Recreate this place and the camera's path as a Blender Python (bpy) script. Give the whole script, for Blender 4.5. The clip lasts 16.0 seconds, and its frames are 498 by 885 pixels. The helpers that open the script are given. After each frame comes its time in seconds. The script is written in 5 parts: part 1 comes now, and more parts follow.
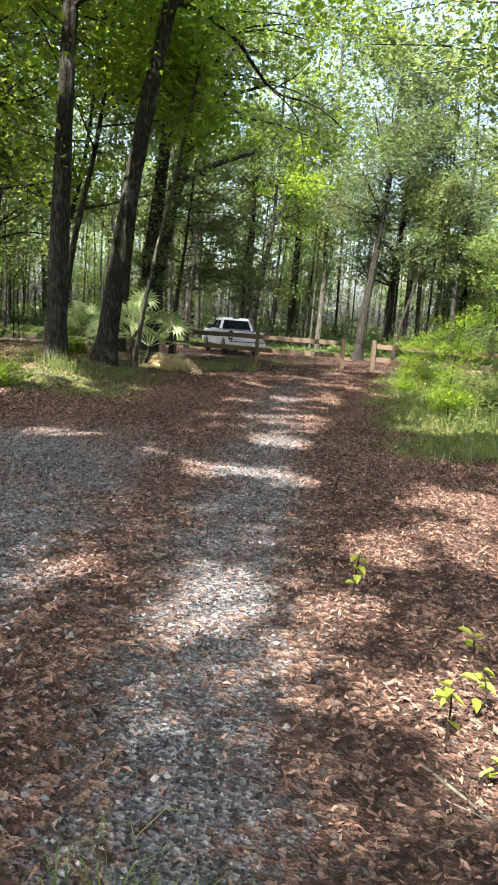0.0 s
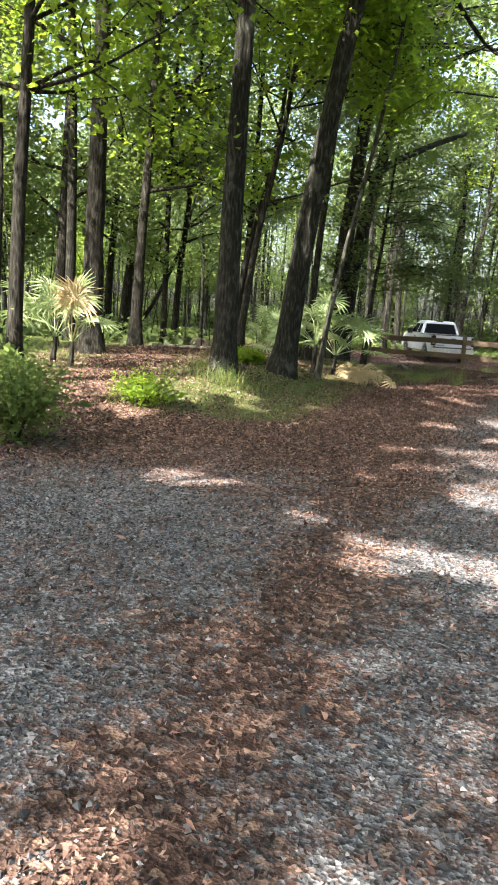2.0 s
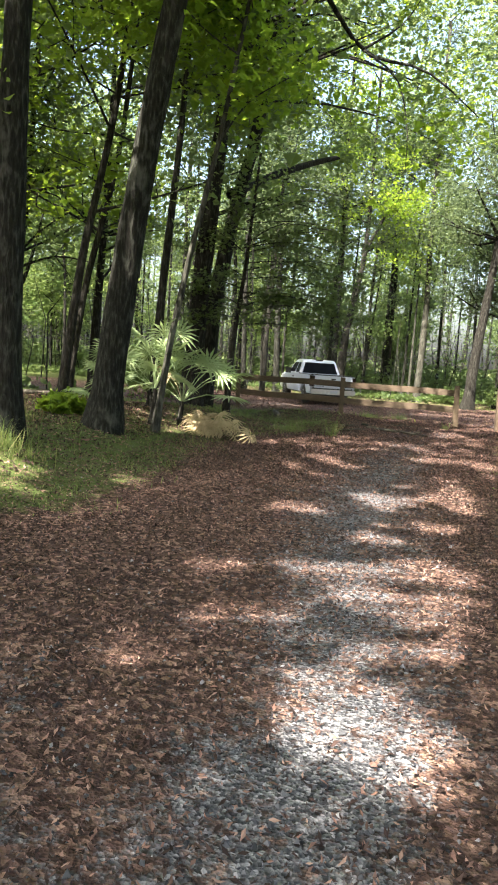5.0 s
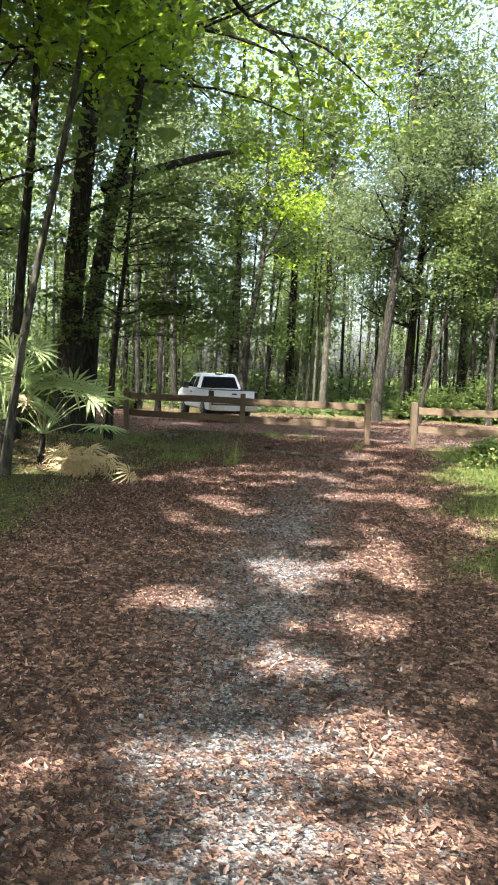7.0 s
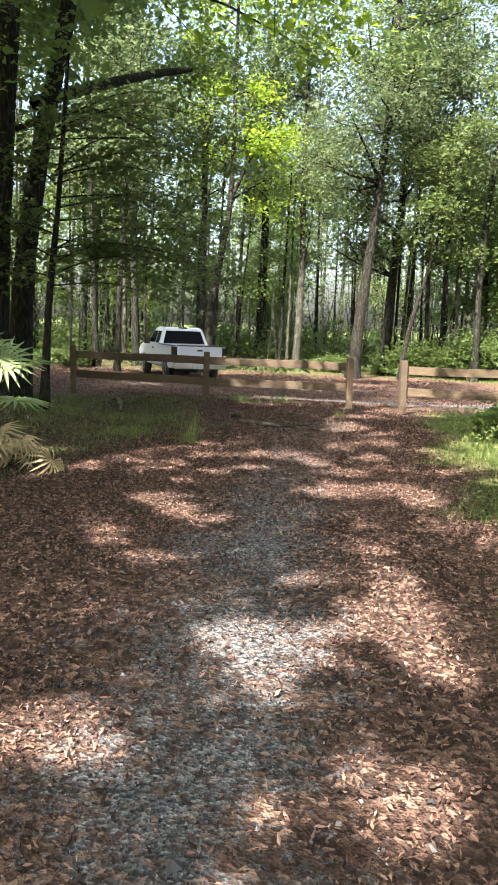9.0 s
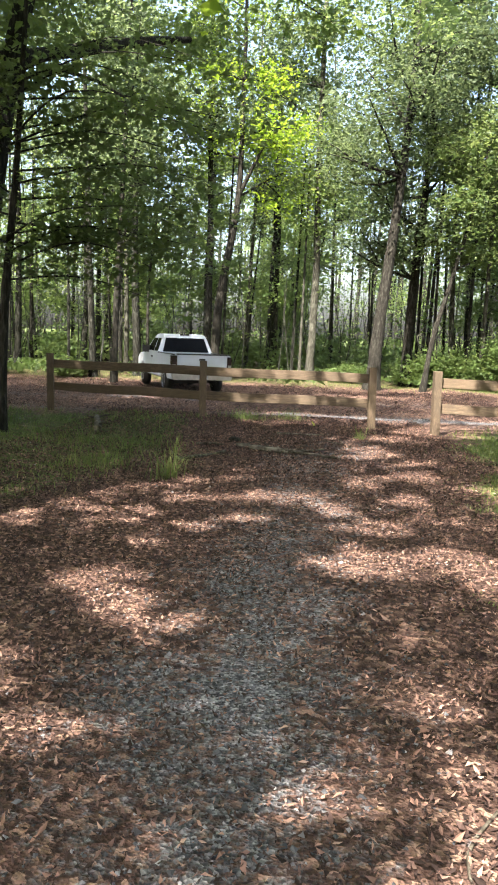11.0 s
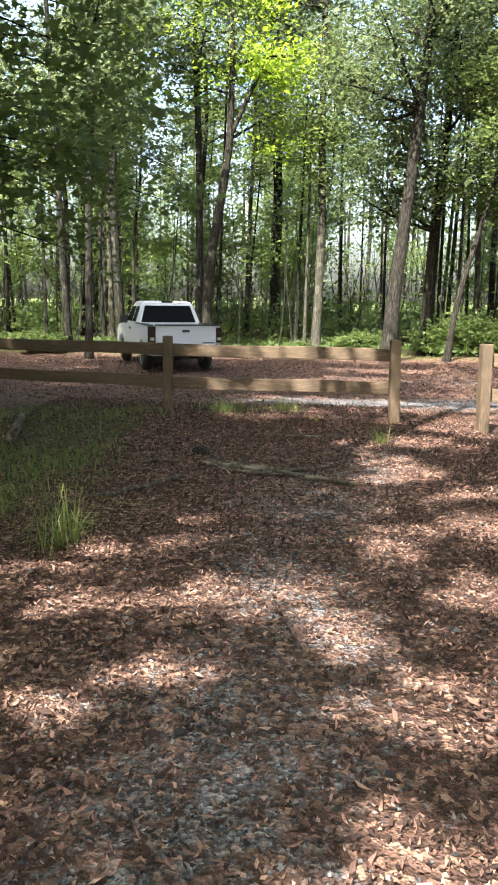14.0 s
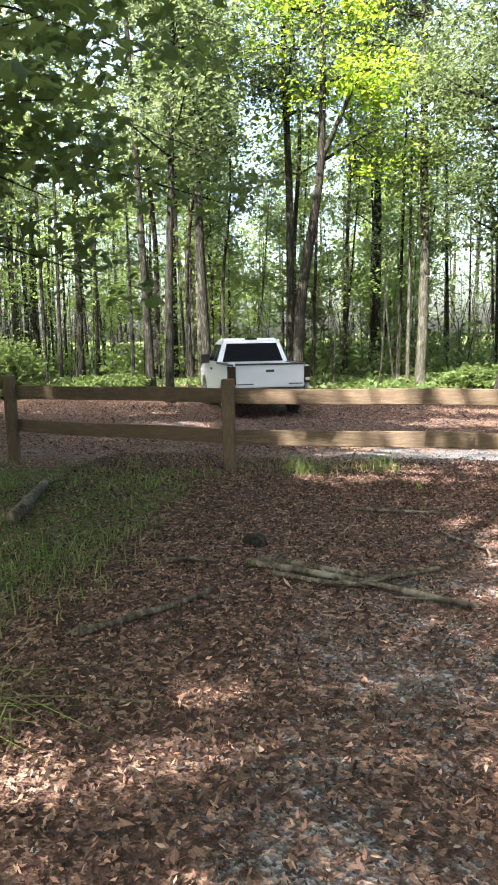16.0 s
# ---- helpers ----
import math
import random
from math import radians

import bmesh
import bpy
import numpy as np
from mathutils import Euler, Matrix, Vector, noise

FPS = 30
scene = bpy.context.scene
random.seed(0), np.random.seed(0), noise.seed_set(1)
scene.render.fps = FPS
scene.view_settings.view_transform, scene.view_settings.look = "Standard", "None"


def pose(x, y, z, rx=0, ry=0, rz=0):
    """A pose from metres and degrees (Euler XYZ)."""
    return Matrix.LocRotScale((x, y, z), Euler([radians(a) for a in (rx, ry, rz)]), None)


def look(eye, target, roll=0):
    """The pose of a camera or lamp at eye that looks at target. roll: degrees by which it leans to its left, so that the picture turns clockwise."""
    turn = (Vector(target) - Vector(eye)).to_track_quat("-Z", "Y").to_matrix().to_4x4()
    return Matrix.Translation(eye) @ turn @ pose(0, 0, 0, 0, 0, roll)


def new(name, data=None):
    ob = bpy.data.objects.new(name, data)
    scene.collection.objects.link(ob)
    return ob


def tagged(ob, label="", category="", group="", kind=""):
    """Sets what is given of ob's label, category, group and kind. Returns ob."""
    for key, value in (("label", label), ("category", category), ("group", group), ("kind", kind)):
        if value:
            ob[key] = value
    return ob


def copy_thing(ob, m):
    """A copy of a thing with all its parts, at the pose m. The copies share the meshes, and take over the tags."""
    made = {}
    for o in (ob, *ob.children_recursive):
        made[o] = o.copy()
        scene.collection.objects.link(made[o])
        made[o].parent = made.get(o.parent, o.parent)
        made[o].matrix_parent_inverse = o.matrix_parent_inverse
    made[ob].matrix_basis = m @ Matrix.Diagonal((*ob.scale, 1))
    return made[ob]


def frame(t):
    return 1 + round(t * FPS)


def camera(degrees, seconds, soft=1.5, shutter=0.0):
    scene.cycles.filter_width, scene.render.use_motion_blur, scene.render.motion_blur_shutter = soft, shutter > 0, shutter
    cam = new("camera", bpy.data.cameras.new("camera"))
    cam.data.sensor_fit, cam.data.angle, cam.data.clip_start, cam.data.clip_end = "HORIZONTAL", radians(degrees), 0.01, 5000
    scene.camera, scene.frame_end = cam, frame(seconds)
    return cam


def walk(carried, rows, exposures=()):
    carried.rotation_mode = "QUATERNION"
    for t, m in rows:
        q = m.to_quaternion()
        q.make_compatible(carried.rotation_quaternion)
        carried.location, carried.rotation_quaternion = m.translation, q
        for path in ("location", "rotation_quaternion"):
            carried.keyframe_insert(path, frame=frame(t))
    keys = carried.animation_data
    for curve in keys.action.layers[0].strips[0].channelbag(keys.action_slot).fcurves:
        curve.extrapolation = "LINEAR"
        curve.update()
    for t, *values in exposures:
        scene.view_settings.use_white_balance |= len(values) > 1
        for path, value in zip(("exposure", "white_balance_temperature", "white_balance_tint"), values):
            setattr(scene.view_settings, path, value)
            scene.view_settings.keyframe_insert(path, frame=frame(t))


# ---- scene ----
cam = camera(37.1, 16.0, 2.0)
PATH = [
    (0, (0.723, -1.093, 1.622), (0.604, 0.878, 1.3), 4.3),
    (0.3, (0.738, -0.709, 1.616), (0.51, 1.253, 1.304), 4.7),
    (0.5, (0.714, -0.352, 1.672), (0.465, 1.613, 1.392), 6.0),
    (1, (0.704, 0.301, 1.691), (0.323, 2.249, 1.443), 5.7),
    (1.5, (0.635, 0.974, 1.642), (0.074, 2.855, 1.258), 4.3),
    (2, (0.517, 1.685, 1.68), (-0.12, 3.548, 1.33), 3.6),
    (2.5, (0.481, 2.434, 1.672), (-0.166, 4.308, 1.407), 2.4),
    (3, (0.427, 3.137, 1.638), (-0.155, 5.035, 1.394), 3.4),
    (3.5, (0.486, 3.806, 1.686), (0.074, 5.75, 1.459), 4.9),
    (3.7, (0.553, 4.086, 1.672), (0.188, 6.038, 1.434), 5.2),
    (5.8, (0.54, 6.694, 1.787), (0.154, 8.644, 1.568), 3.5),
    (6, (0.496, 6.936, 1.835), (0.118, 8.888, 1.62), 3.6),
    (6.5, (0.467, 7.646, 1.83), (0.138, 9.609, 1.628), 1.7),
    (7, (0.487, 8.393, 1.826), (0.358, 10.38, 1.639), 2.4),
    (7.5, (0.424, 9.06, 1.893), (0.439, 11.053, 1.734), 3.6),
    (8, (0.432, 9.74, 1.88), (0.435, 11.729, 1.672), 2.4),
    (8.2, (0.416, 9.994, 1.894), (0.397, 11.978, 1.637), 2.2),
    (10.3, (0.626, 12.818, 1.795), (0.562, 14.79, 1.469), 2.1),
    (10.5, (0.625, 13.104, 1.779), (0.556, 15.078, 1.467), 2.1),
    (11, (0.606, 13.758, 1.788), (0.517, 15.736, 1.502), 2.1),
    (11.5, (0.63, 14.464, 1.869), (0.574, 16.461, 1.78), 1.5),
    (12, (0.705, 15.077, 1.867), (0.593, 17.07, 1.743), 1.9),
    (12.5, (0.733, 15.677, 1.827), (0.526, 17.631, 1.453), 1.7),
    (13, (0.767, 16.281, 1.869), (0.663, 18.247, 1.514), 2.4),
    (13.5, (0.868, 16.896, 1.868), (0.754, 18.861, 1.516), 0.7),
    (14, (0.874, 17.597, 1.78), (0.757, 19.558, 1.405), 0.8),
    (14.5, (0.881, 18.206, 1.765), (0.739, 20.166, 1.396), -0.8),
    (15, (0.908, 18.875, 1.832), (0.658, 20.835, 1.523), -2.0),
    (15.5, (0.909, 19.489, 1.77), (0.605, 21.45, 1.519), -1.2),
    (16, (0.98, 20.122, 1.713), (0.583, 22.063, 1.437), -1.0),
]
SUN_STRENGTH, SKY_STRENGTH = 4.85, 0.107
EXPOSURES = [(0, 2.9), (1, 2.9), (2, 3.1), (3, 3.28), (3.7, 3.12), (6, 3.0), (7, 2.98), (8.2, 2.92), (10.5, 2.95), (12, 3.08), (13, 3.08), (14, 2.98), (15.5, 3.22), (16, 3.32)]
walk(cam, [(t, look(eye, target, roll)) for t, eye, target, roll in PATH], EXPOSURES)

# ---- world and sun ----
SUN_EL, SUN_AZ = radians(50), math.atan2(-0.40, -0.92)   # where the sun stands, as a turn from +y towards +x
SUN_DIR = Vector((math.sin(SUN_AZ) * math.cos(SUN_EL), math.cos(SUN_AZ) * math.cos(SUN_EL), math.sin(SUN_EL)))
world = bpy.data.worlds.new("world")
scene.world = world
world.use_nodes = True
wn = world.node_tree.nodes
sky = wn.new("ShaderNodeTexSky")
sky.sky_type, sky.sun_disc = "NISHITA", False
sky.sun_elevation, sky.sun_rotation = SUN_EL, SUN_AZ
sky.air_density, sky.dust_density, sky.ozone_density = 1.0, 6.0, 1.0
wn["Background"].inputs["Strength"].default_value = SKY_STRENGTH
world.node_tree.links.new(sky.outputs[0], wn["Background"].inputs["Color"])
sun_data = bpy.data.lights.new("sun", "SUN")
sun_data.energy, sun_data.angle, sun_data.color = SUN_STRENGTH, radians(0.55), (1.0, 0.9, 0.77)
sun = new("sun", sun_data)
sun.matrix_world = look((0, 0, 40), Vector((0, 0, 40)) - SUN_DIR)


# ---- materials ----
def shader(name):
    mat = bpy.data.materials.new(name)
    mat.use_nodes = True
    return mat, mat.node_tree.nodes, mat.node_tree.links


def ramp(nodes, stops):
    r = nodes.new("ShaderNodeValToRGB")
    el = r.color_ramp.elements
    while len(el) < len(stops):
        el.new(0.5)
    for e, (p, c) in zip(el, stops):
        e.position, e.color = p, (*c, 1)
    return r


def tex_coord(nodes, links, scale=(1, 1, 1), kind="Object"):
    co = nodes.new("ShaderNodeTexCoord")
    mp = nodes.new("ShaderNodeMapping")
    mp.inputs["Scale"].default_value = scale
    links.new(co.outputs[kind], mp.inputs["Vector"])
    return mp.outputs[0]


def noise_tex(nodes, links, vec, scale, detail=5, rough=0.6):
    n = nodes.new("ShaderNodeTexNoise")
    n.inputs["Scale"].default_value, n.inputs["Detail"].default_value, n.inputs["Roughness"].default_value = scale, detail, rough
    links.new(vec, n.inputs["Vector"])
    return n.outputs["Fac"]


def mix_colour(nodes, links, fac, a, b, mode="MIX"):
    m = nodes.new("ShaderNodeMix")
    m.data_type, m.blend_type = "RGBA", mode
    for socket, value in ((m.inputs[0], fac), (m.inputs[6], a), (m.inputs[7], b)):
        if isinstance(value, (int, float)):
            socket.default_value = value
        elif isinstance(value, tuple):
            socket.default_value = (*value, 1)
        else:
            links.new(value, socket)
    return m.outputs[2]


def arith(nodes, links, op, a, b=0.0, clamp=False):
    m = nodes.new("ShaderNodeMath")
    m.operation, m.use_clamp = op, clamp
    for socket, value in zip(m.inputs, (a, b)):
        if isinstance(value, (int, float)):
            socket.default_value = value
        else:
            links.new(value, socket)
    return m.outputs[0]


def add_bump(nodes, links, height, strength, distance):
    b = nodes.new("ShaderNodeBump")
    b.inputs["Strength"].default_value, b.inputs["Distance"].default_value = strength, distance
    links.new(height, b.inputs["Height"])
    links.new(b.outputs[0], nodes["Principled BSDF"].inputs["Normal"])


def leaf_material(name, stops, through_light=0.47, rough=0.45, glow=(0.42, 0.53, 0.18)):
    """Leaves, each in its own tint, that let some light through."""
    mat, n, l = shader(name)
    geo = n.new("ShaderNodeNewGeometry")
    r = ramp(n, stops)
    l.new(geo.outputs["Random Per Island"], r.inputs[0])
    # broad noise darkens whole clumps: shaded masses painted into the leaf colour
    fac = noise_tex(n, l, tex_coord(n, l), 0.35, 2)
    col = mix_colour(n, l, arith(n, l, "MULTIPLY", fac, 0.5), r.outputs[0], tuple(c * 0.6 for c in stops[0][1]))
    p = n["Principled BSDF"]
    l.new(col, p.inputs["Base Color"])
    p.inputs["Roughness"].default_value = rough + 0.12
    p.inputs["Specular IOR Level"].default_value = 0.28
    tr = n.new("ShaderNodeBsdfTranslucent")
    l.new(mix_colour(n, l, 0.5, col, glow, "MIX"), tr.inputs["Color"])
    mx = n.new("ShaderNodeMixShader")
    mx.inputs[0].default_value = through_light
    l.new(p.outputs[0], mx.inputs[1])
    l.new(tr.outputs[0], mx.inputs[2])
    l.new(mx.outputs[0], n["Material Output"].inputs["Surface"])
    return mat


def bark_material(name, dark, mid, pale, lichen=0.45, relief=0.06):
    dark, mid, pale = [(c[0] * 0.7, c[1] * 0.76, c[2] * 0.71) for c in (dark, mid, pale)]
    mat, n, l = shader(name)
    v = tex_coord(n, l, (1, 1, 0.22))
    plates = n.new("ShaderNodeTexVoronoi")
    plates.inputs["Scale"].default_value = 22
    l.new(v, plates.inputs["Vector"])
    fine = arith(n, l, "ADD", arith(n, l, "MULTIPLY", noise_tex(n, l, v, 30, 6, 0.7), 0.7), arith(n, l, "MULTIPLY", plates.outputs["Distance"], 0.35))
    broad = noise_tex(n, l, tex_coord(n, l, (1, 1, 0.6)), 2.3, 4)
    r = ramp(n, [(0.3, dark), (0.55, mid), (0.75, pale)])
    l.new(fine, r.inputs[0])
    patch = ramp(n, [(lichen + 0.12, (0, 0, 0)), (lichen + 0.22, (1, 1, 1))])
    l.new(broad, patch.inputs[0])
    col = mix_colour(n, l, arith(n, l, "MULTIPLY", patch.outputs[0], 0.7), r.outputs[0], tuple(c * 1.25 for c in pale))
    p = n["Principled BSDF"]
    l.new(col, p.inputs["Base Color"])
    p.inputs["Roughness"].default_value = 0.92
    p.inputs["Specular IOR Level"].default_value = 0.12
    add_bump(n, l, fine, 1.0, relief)
    return mat


def plain_material(name, colour, rough=0.6, metal=0.0, vary=0.15, scale=8, bump=0.0):
    mat, n, l = shader(name)
    f = noise_tex(n, l, tex_coord(n, l), scale, 5)
    r = ramp(n, [(0.3, tuple(c * (1 - vary) for c in colour)), (0.7, tuple(min(1, c * (1 + vary)) for c in colour))])
    l.new(f, r.inputs[0])
    p = n["Principled BSDF"]
    l.new(r.outputs[0], p.inputs["Base Color"])
    p.inputs["Roughness"].default_value, p.inputs["Metallic"].default_value = rough, metal
    if bump:
        add_bump(n, l, f, 0.6, bump)
    return mat


def island_material(name, stops, rough=0.85, scale=60):
    """Loose bits, each in its own tint."""
    mat, n, l = shader(name)
    geo = n.new("ShaderNodeNewGeometry")
    r = ramp(n, stops)
    l.new(geo.outputs["Random Per Island"], r.inputs[0])
    f = noise_tex(n, l, tex_coord(n, l), scale, 3)
    col = mix_colour(n, l, arith(n, l, "MULTIPLY", f, 0.35), r.outputs[0], (0.02, 0.015, 0.012), "MIX")
    p = n["Principled BSDF"]
    l.new(col, p.inputs["Base Color"])
    p.inputs["Roughness"].default_value = rough
    p.inputs["Specular IOR Level"].default_value = 0.12
    return mat


def wood_material():
    mat, n, l = shader("weathered timber")
    v = tex_coord(n, l, (1.2, 14, 14))
    grain = noise_tex(n, l, v, 5, 6, 0.7)
    broad = noise_tex(n, l, tex_coord(n, l), 1.3, 3)
    r = ramp(n, [(0.28, (0.035, 0.024, 0.017)), (0.5, (0.08, 0.057, 0.04)), (0.72, (0.175, 0.132, 0.095))])
    l.new(grain, r.inputs[0])
    info = n.new("ShaderNodeObjectInfo")
    blotch = ramp(n, [(0.45, (0, 0, 0)), (0.65, (1, 1, 1))])
    l.new(noise_tex(n, l, tex_coord(n, l), 3.2, 6, 0.7), blotch.inputs[0])
    col = mix_colour(n, l, arith(n, l, "MULTIPLY", broad, 0.55), r.outputs[0], (0.075, 0.066, 0.052))
    col = mix_colour(n, l, arith(n, l, "MULTIPLY", blotch.outputs[0], 0.45), col, (0.05, 0.042, 0.032))
    col = mix_colour(n, l, arith(n, l, "MULTIPLY", info.outputs["Random"], 0.3), col, (0.12, 0.09, 0.06))
    p = n["Principled BSDF"]
    l.new(col, p.inputs["Base Color"])
    p.inputs["Roughness"].default_value = 0.85
    p.inputs["Specular IOR Level"].default_value = 0.12
    add_bump(n, l, grain, 0.5, 0.008)
    return mat


def ground_material():
    """Leaf litter over gravel and soil: where the 'gravel' and 'green' layers lie is stored in the sheet."""
    mat, n, l = shader("ground")
    v = tex_coord(n, l)
    cell = n.new("ShaderNodeTexVoronoi")
    cell.inputs["Scale"].default_value = 26
    l.new(v, cell.inputs["Vector"])
    # kept dark, so the shaded gaps beneath loose leaves are in these tones
    litter = ramp(n, [(0.0, (0.01, 0.008, 0.007)), (0.4, (0.035, 0.025, 0.022)), (0.75, (0.1, 0.065, 0.053)), (1.0, (0.25, 0.17, 0.13))])
    sep = n.new("ShaderNodeSeparateColor")
    l.new(cell.outputs["Color"], sep.inputs[0])
    l.new(sep.outputs[0], litter.inputs[0])
    stone = n.new("ShaderNodeTexVoronoi")
    stone.inputs["Scale"].default_value = 60
    l.new(v, stone.inputs["Vector"])
    sep2 = n.new("ShaderNodeSeparateColor")
    l.new(stone.outputs["Color"], sep2.inputs[0])
    grit = ramp(n, [(0.0, (0.02, 0.021, 0.025)), (0.5, (0.082, 0.085, 0.094)), (1.0, (0.21, 0.213, 0.225))])
    l.new(sep2.outputs[0], grit.inputs[0])
    broad = noise_tex(n, l, v, 0.9, 5, 0.65)
    mid = noise_tex(n, l, v, 4.5, 4, 0.65)
    ga, ea = n.new("ShaderNodeAttribute"), n.new("ShaderNodeAttribute")
    ga.attribute_name, ea.attribute_name = "gravel", "green"
    g = arith(n, l, "ADD", ga.outputs["Fac"], arith(n, l, "MULTIPLY", arith(n, l, "SUBTRACT", broad, 0.5), 1.6))
    g = arith(n, l, "ADD", g, arith(n, l, "MULTIPLY", arith(n, l, "SUBTRACT", noise_tex(n, l, v, 11, 5, 0.75), 0.5), 2.2))
    gr = ramp(n, [(0.34, (0, 0, 0)), (0.72, (1, 1, 1))])
    l.new(g, gr.inputs[0])
    red = mix_colour(n, l, arith(n, l, "MULTIPLY", mid, 0.4), litter.outputs[0], (0.14, 0.074, 0.056))
    col = mix_colour(n, l, gr.outputs[0], red, grit.outputs[0])
    e = arith(n, l, "ADD", ea.outputs["Fac"], arith(n, l, "MULTIPLY", arith(n, l, "SUBTRACT", mid, 0.5), 1.4))
    er = ramp(n, [(0.45, (0, 0, 0)), (0.75, (1, 1, 1))])
    l.new(e, er.inputs[0])
    col = mix_colour(n, l, arith(n, l, "MULTIPLY", er.outputs[0], 0.8), col, (0.055, 0.088, 0.02))
    p = n["Principled BSDF"]
    l.new(col, p.inputs["Base Color"])
    p.inputs["Roughness"].default_value = 0.95
    p.inputs["Specular IOR Level"].default_value = 0.12
    h = arith(n, l, "ADD", arith(n, l, "MULTIPLY", cell.outputs["Distance"], 0.8), arith(n, l, "MULTIPLY", stone.outputs["Distance"], 0.5))
    add_bump(n, l, h, 0.8, 0.04)
    return mat


M_GROUND = ground_material()
M_WOOD = wood_material()
M_BARK_GREY = bark_material("grey furrowed bark", (0.005, 0.0046, 0.0042), (0.019, 0.0178, 0.0158), (0.078, 0.077, 0.07))
M_BARK_PALE = bark_material("pale bark", (0.018, 0.0165, 0.0145), (0.055, 0.051, 0.045), (0.125, 0.118, 0.106), 0.42)
M_BARK_DARK = bark_material("dark bark", (0.007, 0.0065, 0.006), (0.024, 0.021, 0.019), (0.075, 0.07, 0.064), 0.57)
M_LEAF = leaf_material("broad green leaves", [(0.0, (0.024, 0.05, 0.012)), (0.5, (0.05, 0.095, 0.02)), (0.85, (0.088, 0.148, 0.03)), (1.0, (0.16, 0.2, 0.042))], 0.53)
M_LEAF_BRIGHT = leaf_material("young bright leaves", [(0.0, (0.07, 0.14, 0.016)), (0.6, (0.12, 0.2, 0.022)), (1.0, (0.2, 0.26, 0.028))], 0.62, 0.45, (0.45, 0.62, 0.06))
M_LEAF_DARK = leaf_material("dark glossy leaves", [(0.0, (0.034, 0.068, 0.015)), (0.6, (0.06, 0.108, 0.02)), (1.0, (0.1, 0.155, 0.028))], 0.48, 0.4)
# darker copy of the leaf greens, with the shade put into the colour
M_LEAF_SHADE = leaf_material("leaves darkened as in shade", [(0.0, (0.024, 0.046, 0.013)), (1.0, (0.06, 0.1, 0.022))], 0.36, 0.45)
M_NEEDLE = leaf_material("grey-green pine foliage", [(0.0, (0.03, 0.052, 0.027)), (0.6, (0.06, 0.09, 0.044)), (1.0, (0.105, 0.14, 0.066))], 0.45, 0.5, (0.26, 0.34, 0.14))
M_GRASS = leaf_material("grass", [(0.0, (0.032, 0.056, 0.014)), (0.5, (0.064, 0.1, 0.022)), (0.82, (0.115, 0.14, 0.035)), (1.0, (0.27, 0.235, 0.11))], 0.34)
# fan greens lifted pale, so that sunlight on them is in the colour
M_PALM_SUNLIT = leaf_material("palm fan", [(0.0, (0.19, 0.27, 0.13)), (1.0, (0.3, 0.38, 0.2))], 0.3, 0.4)
M_SEEDLING = leaf_material("yellow-green seedling leaves", [(0.0, (0.11, 0.16, 0.02)), (1.0, (0.22, 0.26, 0.045))], 0.4, 0.5, (0.5, 0.55, 0.1))
M_PALM_DRY = leaf_material("dry palm fan", [(0.0, (0.3, 0.23, 0.12)), (1.0, (0.5, 0.42, 0.27))], 0.2, 0.7, (0.5, 0.4, 0.22))
# the darkest tints also paint the shade of crevices in the litter
M_DEAD = island_material("dead leaves", [(0.0, (0.014, 0.009, 0.008)), (0.4, (0.036, 0.023, 0.021)), (0.68, (0.108, 0.068, 0.058)), (0.9, (0.225, 0.132, 0.104)), (1.0, (0.34, 0.235, 0.19))])
M_STONE = island_material("gravel", [(0.0, (0.02, 0.022, 0.026)), (0.5, (0.072, 0.077, 0.088)), (0.86, (0.155, 0.16, 0.174)), (1.0, (0.3, 0.3, 0.31))])
M_TWIG = bark_material("weathered fallen wood", (0.025, 0.02, 0.017), (0.085, 0.07, 0.06), (0.21, 0.185, 0.165), 0.42, 0.006)


# ---- mesh tools ----
def mesh_np(name, verts, faces, mat, smooth=False):
    """A mesh from arrays: verts n x 3, faces a list of arrays of one width each."""
    me = bpy.data.meshes.new(name)
    faces = faces if isinstance(faces, list) else [faces]
    faces = [np.asarray(f, np.int32) for f in faces if len(f)]
    me.vertices.add(len(verts))
    me.vertices.foreach_set("co", np.asarray(verts, np.float32).ravel())
    sizes = np.concatenate([np.full(len(f), f.shape[1], np.int32) for f in faces])
    loops = np.concatenate([f.ravel() for f in faces])
    me.loops.add(len(loops))
    me.loops.foreach_set("vertex_index", loops)
    me.polygons.add(len(sizes))
    me.polygons.foreach_set("loop_start", np.concatenate([[0], np.cumsum(sizes)[:-1]]).astype(np.int32))
    me.polygons.foreach_set("use_smooth", np.full(len(sizes), smooth))
    me.update(calc_edges=True)
    me.materials.append(mat)
    return me


def part_np(name, verts, faces, mat, parent=None, label="", smooth=False):
    ob = new(name, mesh_np(name, verts, faces, mat, smooth))
    ob.parent = parent
    return tagged(ob, label)


def part(name, bm, mat, parent=None, label="", smooth=False):
    me = bpy.data.meshes.new(name)
    bm.to_mesh(me)
    bm.free()
    me.materials.append(mat)
    if smooth:
        me.polygons.foreach_set("use_smooth", [True] * len(me.polygons))
    ob = new(name, me)
    ob.parent = parent
    return tagged(ob, label)


def thing(name, m, label, category, group="", kind=""):
    ob = new(name)
    ob.matrix_basis = m
    return tagged(ob, label, category, group, kind)


